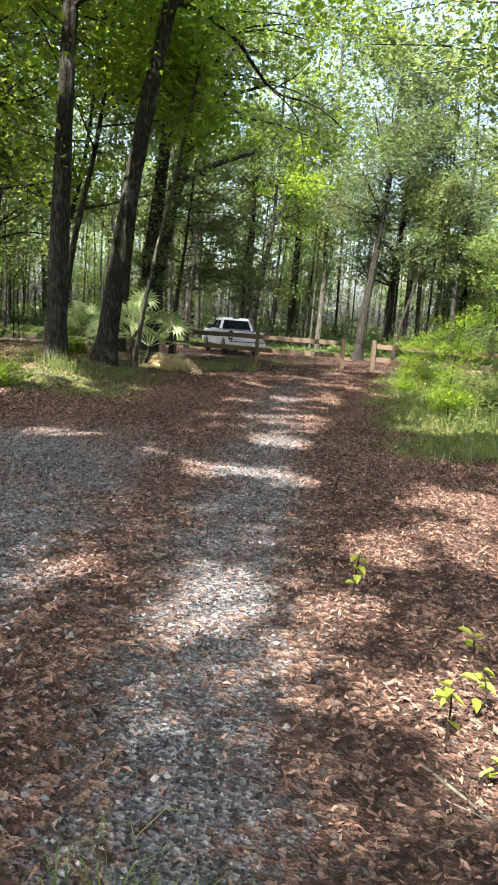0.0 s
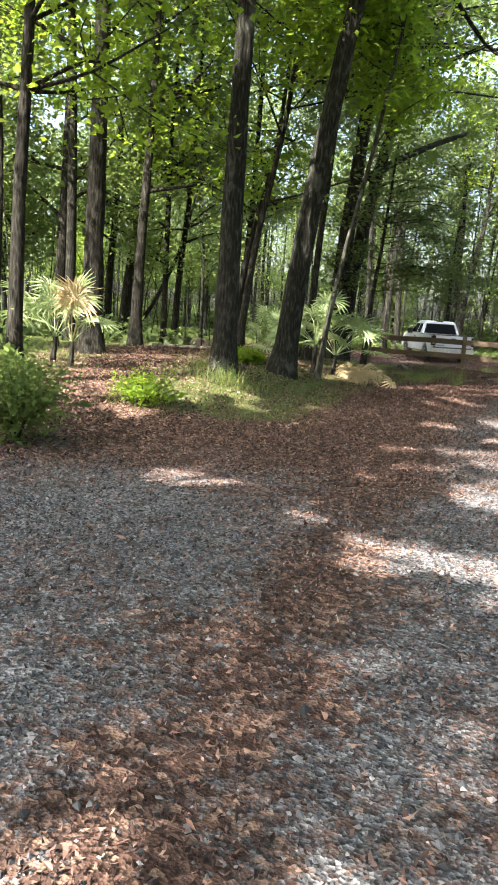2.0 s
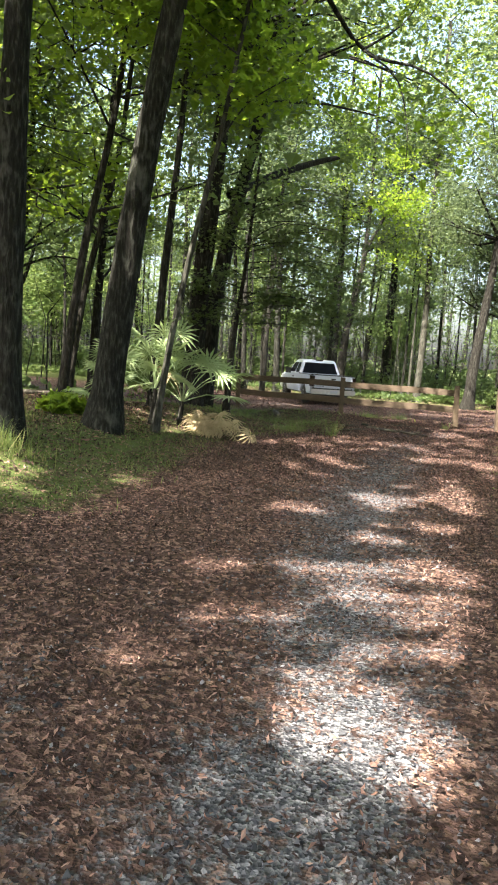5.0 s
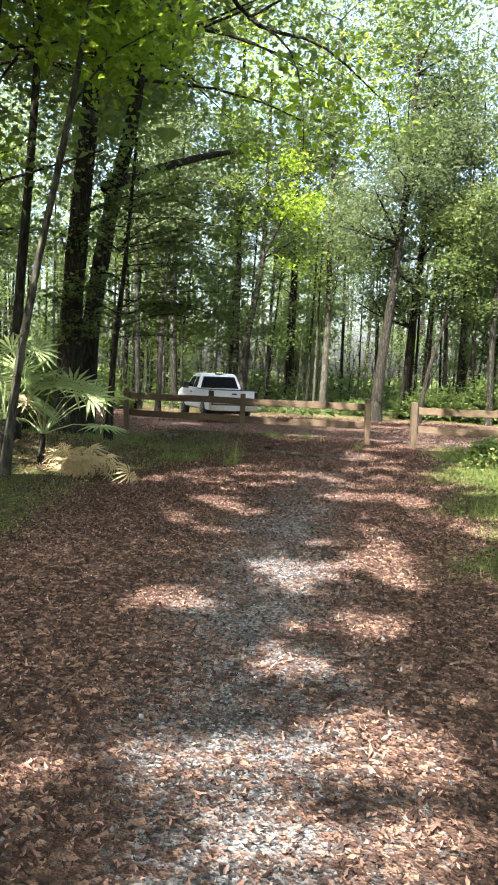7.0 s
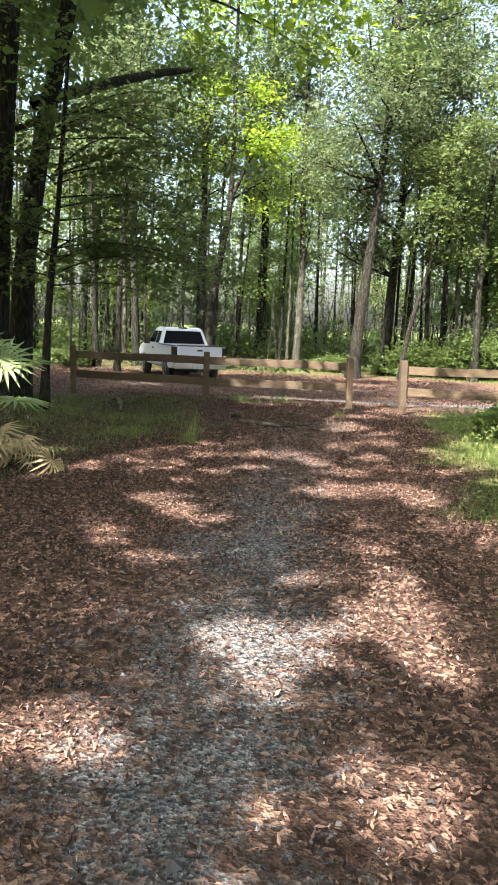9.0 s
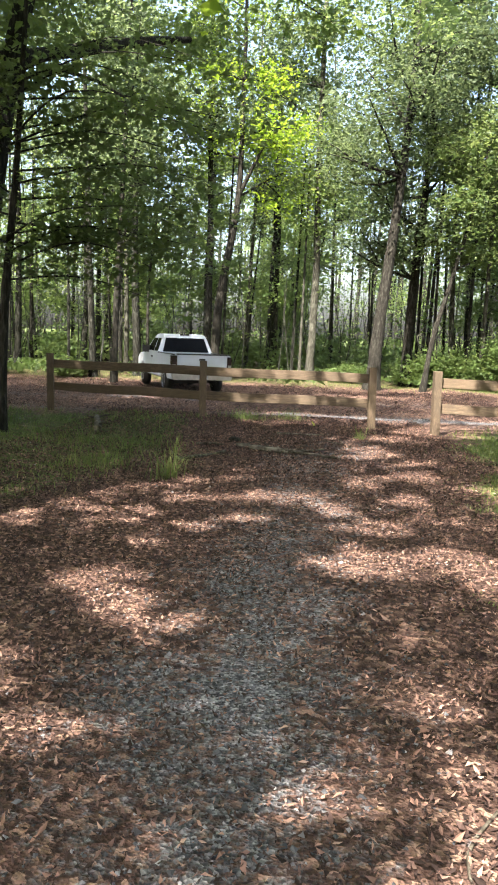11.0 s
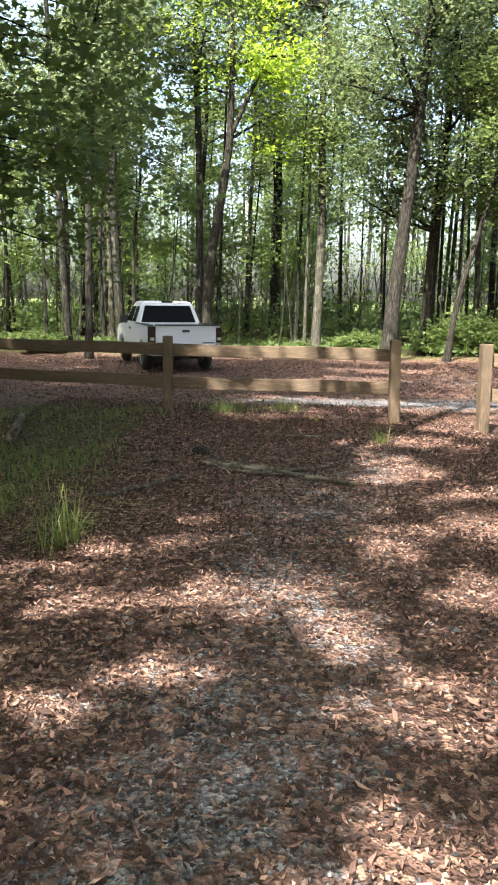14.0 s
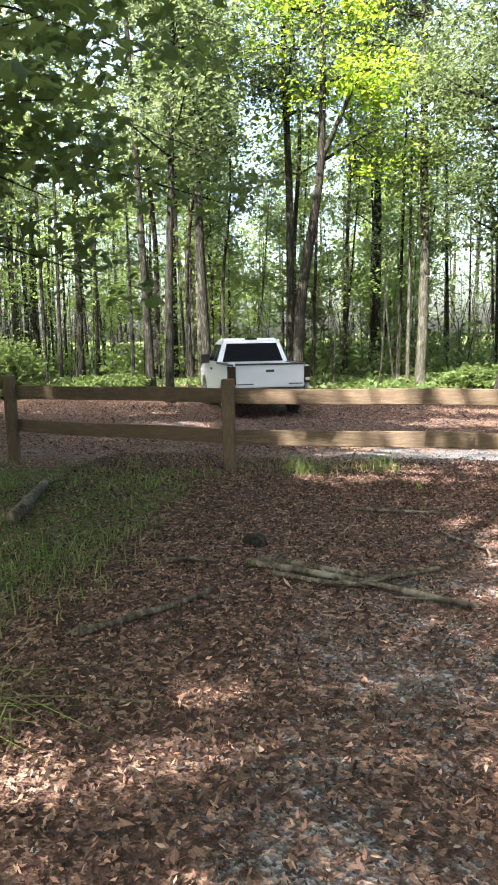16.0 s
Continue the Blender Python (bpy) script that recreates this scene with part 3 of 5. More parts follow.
def shade_tips():
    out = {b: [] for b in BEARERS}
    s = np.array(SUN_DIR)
    # the third strip of twigs is added to put the truck in shade
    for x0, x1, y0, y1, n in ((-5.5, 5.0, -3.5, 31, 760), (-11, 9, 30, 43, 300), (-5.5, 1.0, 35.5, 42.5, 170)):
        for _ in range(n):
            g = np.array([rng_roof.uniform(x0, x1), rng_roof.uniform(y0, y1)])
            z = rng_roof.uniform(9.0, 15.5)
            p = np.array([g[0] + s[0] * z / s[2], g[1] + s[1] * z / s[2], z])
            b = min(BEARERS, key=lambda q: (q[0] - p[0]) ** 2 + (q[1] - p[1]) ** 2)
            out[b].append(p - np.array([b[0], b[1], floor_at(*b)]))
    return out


SHADE_ROOF = shade_tips()


# the two trunks by the trail and their neighbours
big_tree("tree", (-4.66, 15.0), [(0, 0, -0.2), (0.02, 0, 3), (0.06, 0, 6), (0.14, 0.1, 11), (0.1, 0.2, 17)], 0.235, 0.1,
         "tall straight grey-barked tree at the edge of the track", limbs=15, low=7.5, reach=4.0, per=120, seed=11, leaf=M_LEAF_BRIGHT)
big_tree("tree", (-4.25, 17.5), [(0, 0, -0.2), (0.22, 0, 2), (0.62, 0, 5), (1.15, 0, 8), (2.0, 0.2, 12), (2.5, 0.4, 17)], 0.27, 0.11,
         "leaning grey-barked tree beside palmettos", limbs=11, low=8.5, reach=4.2, per=110, seed=12, leaf=M_LEAF_BRIGHT,
         extra_runs=[bend([(1.25, 0, 8.6), (2.3, 3.4, 9.1), (3.35, 6.5, 8.6), (4.85, 7.0, 8.3), (6.2, 7.5, 7.4)], [0.08, 0.06, 0.045, 0.03, 0.01], 14),
                     bend([(3.35, 6.5, 8.6), (4.2, 6.9, 9.3), (4.7, 7.2, 10.2)], [0.035, 0.022, 0.008], 7), bend([(2.3, 3.4, 9.1), (3.4, 4.4, 9.6), (4.6, 4.6, 9.4)], [0.04, 0.025, 0.008], 7),
                     bend([(3.35, 6.5, 8.6), (4.2, 5.4, 7.6), (4.55, 4.4, 6.3), (4.6, 4.1, 5.3)], [0.03, 0.02, 0.012, 0.004], 9)],
         extra_tips=[(5.6, 7.3, 8.0), (4.6, 7.1, 10), (4.4, 4.6, 9.5), (6.2, 7.5, 7.4), (4.5, 4.5, 6.4), (4.7, 4.2, 5.7), (4.2, 5.0, 6.9), (4.9, 4.5, 6.2), (4.6, 4.0, 5.3)])
big_tree("tree", (-9.15, 17.6), [(0, 0, -0.2), (0.05, 0, 4), (0.15, 0, 9), (0.3, 0, 17)], 0.27, 0.1,
         "dark-barked straight tree beside a forest trail", M_BARK_DARK, limbs=16, low=5.5, reach=3.4, per=120, seed=13, leaf=M_LEAF_BRIGHT)
big_tree("tree", (-7.95, 13.0), [(0, 0, -0.2), (0.1, 0, 3), (0.3, 0, 6.5), (0.5, 0, 13)], 0.145, 0.06,
         "slim dark tree beside a palmetto", M_BARK_DARK, limbs=14, low=4.5, reach=2.8, seed=14, leaf=M_LEAF_BRIGHT, per=110)
# the many-stemmed oak with a long bare limb and low leafy boughs
OAK = (-5.0, 25.6)
bough = [bend([(0.5, 1.2, 6.0), (1.2, 4.0, 7.2), (2.1, 6.0, 8.1), (2.9, 7.6, 8.75)], [0.15, 0.125, 0.11, 0.07], 12),
         bend([(0.3, 0.2, 5.2), (1.6, 1.6, 6.0), (2.8, 2.2, 5.6)], [0.06, 0.04, 0.01], 7),
         bend([(0.05, 1.4, -0.2), (0.15, 1.4, 2.5), (0.6, 1.4, 5.5), (1.2, 1.4, 8.5), (1.5, 1.6, 14)], [0.27, 0.24, 0.2, 0.16, 0.06], 16)]
rng_oak = np.random.default_rng(77)
low_tips = [np.array([0.3, -0.6, 5.6]) + rng_oak.random(3) * np.array([1.3, 1.6, 2.6]) for _ in range(12)]
big_tree("oak_tree", OAK, [(0, 0, -0.2), (0.1, 0, 3), (0.45, -0.3, 6.5), (0.75, -0.5, 10), (0.9, -0.5, 16)], 0.3, 0.11,
         "many-stemmed oak with a long bare limb and low leafy boughs", M_BARK_DARK, limbs=12, low=8.0, reach=3.6, per=72, seed=15,
         leaf=M_LEAF_DARK, extra_runs=bough, extra_tips=low_tips)
big_tree("tree", (-3.78, 18.9), [(0, 0, -0.1), (0.2, 0, 1.5), (0.44, 0.05, 3), (0.85, 0.05, 5), (1.2, 0.1, 7.1), (1.45, 0.2, 9)], 0.068, 0.03,
         "thin pale leaning tree in front of palmettos", M_BARK_PALE, limbs=9, low=4.5, reach=1.8, per=180, radius=0.55, seed=16, leaf=M_LEAF_BRIGHT)
# a young maple whose broad leaves, coloured dark as in shade, hang beside the track
rng_m = np.random.default_rng(5)
M_FOOT = (-3.9, 25.3)
m_stem = stem([(0, 0, -0.2), (0.1, 0, 2), (0.3, 0, 4), (0.5, 0, 6.8)], 0.09, 0.03, 14)
m_runs, m_tips = [], []
for i in range(26):
    z0 = 2.4 + 0.118 * i + rng_m.uniform(-0.25, 0.25)
    reach = rng_m.uniform(2.0, 3.7) if i % 4 else rng_m.uniform(1.0, 1.8)
    a = rng_m.uniform(-0.75, 0.6) if i % 4 else rng_m.uniform(1.5, 4.5)
    start = np.array([0.05 * z0, 0, z0])
    end = start + np.array([math.cos(a) * reach, math.sin(a) * reach * 0.75, rng_m.uniform(-0.6, 0.35)])
    mid = (start + end) / 2 + np.array([rng_m.normal(0, 0.12), rng_m.normal(0, 0.15), rng_m.uniform(0.05, 0.45)])
    m_runs.append(bend([start, mid, end], [0.018, 0.011, 0.003], 9))
    for f in np.linspace(0.25, 1.08, 9):
        m_tips.append(start + (end - start) * f + np.array([0, 0, 0.3 * (1 - abs(2 * f - 1))]) + rng_m.normal(0, 1, 3) * np.array([0.2, 0.2, 0.1]))
m_pts = (np.array(m_tips)[:, None] + rng_m.normal(size=(len(m_tips), 38, 3)) * np.array([0.23, 0.23, 0.1])).reshape(-1, 3)
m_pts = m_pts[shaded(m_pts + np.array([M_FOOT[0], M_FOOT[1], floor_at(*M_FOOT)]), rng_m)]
tree("maple_tree", M_FOOT, [m_stem, *m_runs], M_BARK_DARK, m_tips, lobed_cloud(m_pts, 0.066, rng_m), "young maple with broad leaves darkened as in shade, hanging over the grass", seed=5, extra=(M_LEAF_SHADE,), limbs_apart=26)
# behind the truck and beyond the cross track
big_tree("tree", (-2.45, 45.4), [(0, 0, -0.2), (0.12, 0, 3), (0.6, 0, 6), (0.85, 0, 8), (0.9, 0.1, 12), (0.9, 0.2, 17)], 0.21, 0.06,
         "forked slender tree with bright young leaves behind the truck", M_BARK_DARK, limbs=14, low=7.5, reach=2.6, per=150, radius=0.6, seed=17, leaf=M_LEAF_BRIGHT,
         extra_runs=[bend([(0.84, 0, 7.7), (1.6, 0, 9.3), (2.5, 0, 11.2)], [0.09, 0.07, 0.03], 8)], extra_tips=[(1.6, 0, 10), (2.4, .2, 10.4), (1.9, -.3, 11), (0.3, 0, 9.6), (2.9, 0, 9.7)])
big_tree("tree", (-2.95, 47.0), [(0, 0, -0.2), (0.05, 0, 6), (-0.1, 0, 12), (-0.1, 0, 20)], 0.17, 0.07, "slim straight-stemmed tree in the forest", M_BARK_GREY, limbs=12, low=9, reach=2.2, seed=18, leaf=M_NEEDLE)
big_tree("tree", (-5.95, 42.0), [(0, 0, -0.2), (0.1, 0, 4), (0.3, 0, 8), (0.6, 0, 16)], 0.13, 0.06, "slim straight-stemmed tree in the forest", M_BARK_DARK, limbs=14, low=7, reach=2.2, seed=19, leaf=M_NEEDLE)
big_tree("tree", (1.7, 48.0), [(0, 0, -0.2), (0.1, 0, 5), (0, 0, 10), (0, 0, 20)], 0.19, 0.09, "straight pale-barked pine beyond the cross track", M_BARK_PALE, limbs=14, low=9, reach=2.4, seed=20, leaf=M_NEEDLE)
big_tree("tree", (1.25, 48.3), [(0, 0, -0.2), (0.03, 0, 4), (0.1, 0, 11)], 0.08, 0.03, "thin pale sapling beside a pine", M_BARK_PALE, limbs=8, low=5, reach=1.4, per=120, seed=21)
big_tree("tree", (4.05, 43.4), [(0, 0, -0.2), (0.15, 0, 2.5), (0.5, 0.1, 6), (0.9, 0.3, 11), (1.1, 0.3, 18)], 0.28, 0.1,
         "tall tree with a pale sunlit foot beyond the fence", M_BARK_DARK, limbs=26, low=8.0, reach=3.4, per=190, size=0.085, seed=22, leaf=M_NEEDLE)
big_tree("tree", (5.9, 47.0), [(0, 0, -0.2), (0.1, 0, 4), (0.4, 0, 9), (0.6, 0, 17)], 0.24, 0.08, "dark-barked leafy tree beyond the fence", M_BARK_DARK, limbs=26, low=4, reach=3.2, seed=23, size=0.09, leaf=M_NEEDLE)
big_tree("tree", (6.15, 44.0), [(0, 0, -0.2), (0.3, 0, 2.2), (0.9, 0, 4.6), (1.5, 0, 7.2), (2.0, 0, 10)], 0.12, 0.04, "slender leaning tree beyond the fence", M_BARK_DARK, limbs=14, low=4, reach=2.0, per=150, radius=0.5, seed=24, leaf=M_LEAF_SHADE)
# the dim wood on both sides of the forest trail
WOOD = [(-14.3, 24.0, 0.24, 0.2, 91, 0, "broad-crowned dark tree in the wood behind the trail"), (-14.8, 28.0, 0.18, 0.5, 92, 1, "dark leafy tree in the wood behind the trail"),
        (-13.6, 27.0, 0.2, 1.3, 93, 0, "dark trunk leaning in the shade of the wood"), (-8.4, 25.0, 0.12, 1.8, 94, 1, "slim leaning tree with bright leafy boughs"),
        (-11.85, 28.0, 0.15, 0.7, 95, 0, "dark slim tree at the wood's edge"), (-10.3, 22.0, 0.19, 0.4, 96, 1, "leafy dark-barked tree beside the forest trail"),
        (-4.95, 22.2, 0.12, 0.5, 97, 1, "slim upright tree behind palmettos"), (-6.4, 20.4, 0.11, 1.5, 98, 0, "slim leaning tree in the shade of the bank"),
        (-10.2, 31.0, 0.2, 0.3, 99, 0, "dark shady tree behind an oak"), (-16.5, 33.0, 0.22, 0.4, 100, 0, "dark forest tree with low leafy boughs")]
for x, y, r, lean, s, k, label in WOOD:
    big_tree("tree", (x, y), [(0, 0, -0.2), (lean * 0.25, 0, 3), (lean * 0.7, 0.1, 7), (lean, 0.2, 14)], r, r * 0.3, label, M_BARK_DARK, limbs=5 if s == 97 else 15, low=7.5 if s == 97 else 3.6, reach=2.9, per=46, radius=0.5, size=0.105,
             seed=s, leaf=(M_LEAF, M_LEAF_BRIGHT)[k], rise=0.3)
# added trees that roof the track from its sides to shade it, most of them unseen behind the walker
SHADE_TREES = [(-8.8, 8.0, 31), (-7.6, -0.5, 32), (-6.0, -8.5, 33), (6.3, 2.0, 34), (5.8, -6.5, 35), (7.6, 11.0, 36), (0.8, -14.0, 37), (7.8, 20.5, 40)]
for x, y, s in SHADE_TREES:
    lean = -0.12 * x
    near = s == 36
    low_bough = [bend([(-0.2, 0.1, 5.8), (-1.8, 1.6, 6.9), (-3.2, 2.7, 6.9), (-4.2, 3.2, 6.3)], [0.06, 0.045, 0.025, 0.008], 10)] if near else []
    bough_tips = [(-3.0, 2.6, 6.9), (-3.6, 3.0, 6.5), (-4.2, 3.2, 6.2), (-3.4, 2.4, 7.4), (-2.4, 2.2, 6.6), (-3.9, 3.5, 7.2), (-2.9, 3.2, 6.1)] if near else None
    big_tree("tree", (x, y), [(0, 0, -0.2), (lean * 0.15, 0, 4), (lean * 0.5, 0.2, 9), (lean, 0.4, 16)], 0.24, 0.09, "broad-crowned grey-barked tree added beside the track for shade",
             limbs=18, low=8, reach=4.6, per=130, radius=0.85, size=0.095, seed=s, rise=0.3, extra_runs=low_bough, extra_tips=bough_tips)


# ---- woods around: a few patterns, repeated ----
def pattern_tree(name, height, r, low, limbs, reach, per, size, leaf, bark, seed, label, radius=0.52, squash=0.5):
    rng = np.random.default_rng(seed)
    wob = rng.normal(0, 0.12, (4, 2))
    main = stem([(0, 0, -0.3), (*wob[0], height * 0.3), (*wob[1] * 2, height * 0.6), (*wob[2] * 2.5, height)], r, r * 0.3, 12)
    runs, tips = limb_runs(main, limbs, rng, low, reach, 0.35)
    cloud = foliage(tips, per, radius, rng, size, gaps=False, squash=squash)
    return tree(name, (0, -60 - seed), [main, *runs], bark, tips, cloud, label, group="forest trees", sides=8, seed=seed, extra=(leaf,))


PATTERNS = [
    pattern_tree("pine_tree", 21, 0.17, 10, 13, 2.3, 85, 0.105, M_NEEDLE, M_BARK_GREY, 51, "tall slim pine with a thin high crown"),
    pattern_tree("pine_tree", 18, 0.13, 8, 13, 2.0, 85, 0.105, M_NEEDLE, M_BARK_PALE, 52, "slim pale-barked pine in the woods"),
    pattern_tree("tree", 14, 0.14, 3.0, 22, 2.4, 140, 0.1, M_LEAF, M_BARK_DARK, 53, "leafy forest tree with low branches"),
    pattern_tree("tree", 12, 0.11, 2.5, 20, 2.2, 140, 0.095, M_LEAF, M_BARK_GREY, 54, "young broadleaf tree in the woods"),
    pattern_tree("sapling", 6.5, 0.05, 1.2, 16, 1.2, 70, 0.09, M_LEAF_BRIGHT, M_BARK_GREY, 55, "young sapling with bright leaves", 0.45),
    pattern_tree("tree", 16, 0.1, 6.5, 12, 1.6, 95, 0.1, M_NEEDLE, M_BARK_DARK, 56, "thin straight tree in the forest"),
]
rng_w = np.random.default_rng(404)
spots = [(9.6, 44.6), (12.6, 46.2), (8.3, 48.8), (11.0, 49.5), (15.0, 44.8)]


def open_ground(x, y):
    if y < 31 and -7.2 < x < 6.4 and y > -18:
        return True
    if 30.5 < y < 42.5 and -30 < x < 26:
        return True
    if y < 26 and -12.5 < x < 0 and y > 7:
        return True
    return (abs(x + 2) < 3.2 and y < 46) or (2.0 < x < 7.0 and 42 < y < 50)


for zone in ((-34, 34, 44, 62, 56), (-34, -9, 10, 31, 26), (8, 30, 4, 30, 22), (-44, 44, 62, 90, 40), (-30, 30, -34, -14, 18)):
    x0, x1, y0, y1, n = zone
    for _ in range(n):
        for _try in range(30):
            x, y = rng_w.uniform(x0, x1), rng_w.uniform(y0, y1)
            if not open_ground(x, y) and all((x - a) ** 2 + (y - b) ** 2 > 1.6 for a, b in spots):
                spots.append((x, y))
                break
first = set()
for i, (x, y) in enumerate(spots):
    k = int(rng_w.choice(6, p=[0.25, 0.22, 0.13, 0.14, 0.05, 0.21]))
    m = pose(x, y, floor_at(x, y), rng_w.uniform(-2, 2), rng_w.uniform(-2, 2), rng_w.uniform(0, 360))
    s = rng_w.uniform(0.85, 1.15)
    if k in first:
        ob = copy_thing(PATTERNS[k], m)
    else:
        first.add(k)
        ob = PATTERNS[k]
        ob.matrix_basis = m
    ob.scale = (s, s, s)

# far woods: stems and thin leaf masses that close the view
rng_f = np.random.default_rng(9)
fx, fy = rng_f.uniform(-110, 110, 280), rng_f.uniform(85, 150, 280)
sx, sy = rng_f.choice([-1, 1], 260) * rng_f.uniform(36, 90, 260), rng_f.uniform(-30, 95, 260)
bx, by = rng_f.uniform(-80, 80, 120), rng_f.uniform(-80, -32, 120)
fx, fy = np.concatenate([fx, sx, bx]), np.concatenate([fy, sy, by])
runs = [[((x, y, -0.3), r), ((x + d, y, 8), r * 0.8), ((x + d * 1.5, y, 17), r * 0.3)] for x, y, r, d in zip(fx, fy, rng_f.uniform(0.1, 0.28, len(fx)), rng_f.normal(0, 0.5, len(fx)))]
v, q = tubes(runs, 6)
part_np("far_stems", v, q, M_BARK_GREY, smooth=True)
tagged(bpy.data.objects["far_stems"], "distant forest trunks", "forest", kind="stuff")
c = np.stack([fx, fy, rng_f.uniform(3, 17, len(fx))], -1)
c = np.concatenate([c + rng_f.normal(0, 1, c.shape) * np.array([2.2, 2.2, 3.2]) for _ in range(3)])
p = (c[:, None] + rng_f.normal(size=(len(c), 24, 3)) * np.array([1.3, 1.3, 0.7])).reshape(-1, 3)
p = p[p[:, 2] > 4]
v, q = leaf_cloud(p, 0.48, rng_f)
part_np("far_foliage", v, q, M_NEEDLE)
tagged(bpy.data.objects["far_foliage"], "distant grey-green forest foliage", "forest", kind="stuff")


# ---- truck ----
M_PAINT = plain_material("white car paint", (0.47, 0.505, 0.58), 0.35, 0.0, 0.04, 3)
M_PAINT.node_tree.nodes["Principled BSDF"].inputs["Coat Weight"].default_value = 0.5
M_BLACK = plain_material("black plastic", (0.018, 0.018, 0.02), 0.55)
M_GLASS_DARK = plain_material("tinted glass", (0.006, 0.007, 0.009), 0.06)
M_CHROME = plain_material("dull chrome", (0.6, 0.6, 0.61), 0.28, 1.0)
M_LAMP_RED = plain_material("tail lamp", (0.016, 0.004, 0.004), 0.25)
M_GLASS_DARK.node_tree.nodes["Principled BSDF"].inputs["Specular IOR Level"].default_value = 0.04
M_GLASS_DARK.node_tree.nodes["Principled BSDF"].inputs["IOR"].default_value = 1.2
M_RUBBER = plain_material("tyre rubber", (0.022, 0.021, 0.02), 0.85, bump=0.004)


def hull(sections):
    """A closed skin over cross-sections of equal point counts."""
    bm = bmesh.new()
    rings = [[bm.verts.new(p) for p in s] for s in sections]
    for a, b in zip(rings[:-1], rings[1:]):
        for i in range(len(a)):
            j = (i + 1) % len(a)
            bm.faces.new((a[i], a[j], b[j], b[i]))
    bm.faces.new(rings[0][::-1])
    bm.faces.new(rings[-1])
    bmesh.ops.recalc_face_normals(bm, faces=bm.faces[:])
    return bm


def slab(profile, x0, x1, bevel=0.02):
    """A side profile in y, z drawn out from x0 to x1, with rounded edges."""
    bm = hull([[(x0, y, z) for y, z in profile], [(x1, y, z) for y, z in profile]])
    if bevel:
        bmesh.ops.bevel(bm, geom=[e for e in bm.edges if abs(e.verts[0].co.x - e.verts[1].co.x) < 1e-6], offset=bevel, segments=2, affect="EDGES")
    return bm


def box(x0, x1, y0, y1, z0, z1, bevel=0.01, segments=2):
    bm = bmesh.new()
    bmesh.ops.create_cube(bm, size=1)
    for v in bm.verts:
        v.co = Vector(((x0 + x1) / 2 + v.co.x * (x1 - x0), (y0 + y1) / 2 + v.co.y * (y1 - y0), (z0 + z1) / 2 + v.co.z * (z1 - z0)))
    if bevel:
        bmesh.ops.bevel(bm, geom=bm.edges[:], offset=bevel, segments=segments, affect="EDGES")
    return bm


def arch(cy, r, z, n=10):
    return [(cy + r * math.cos(a), max(z, 0.34 + r * math.sin(a))) for a in np.linspace(math.pi - 0.05, 0.05, n)]


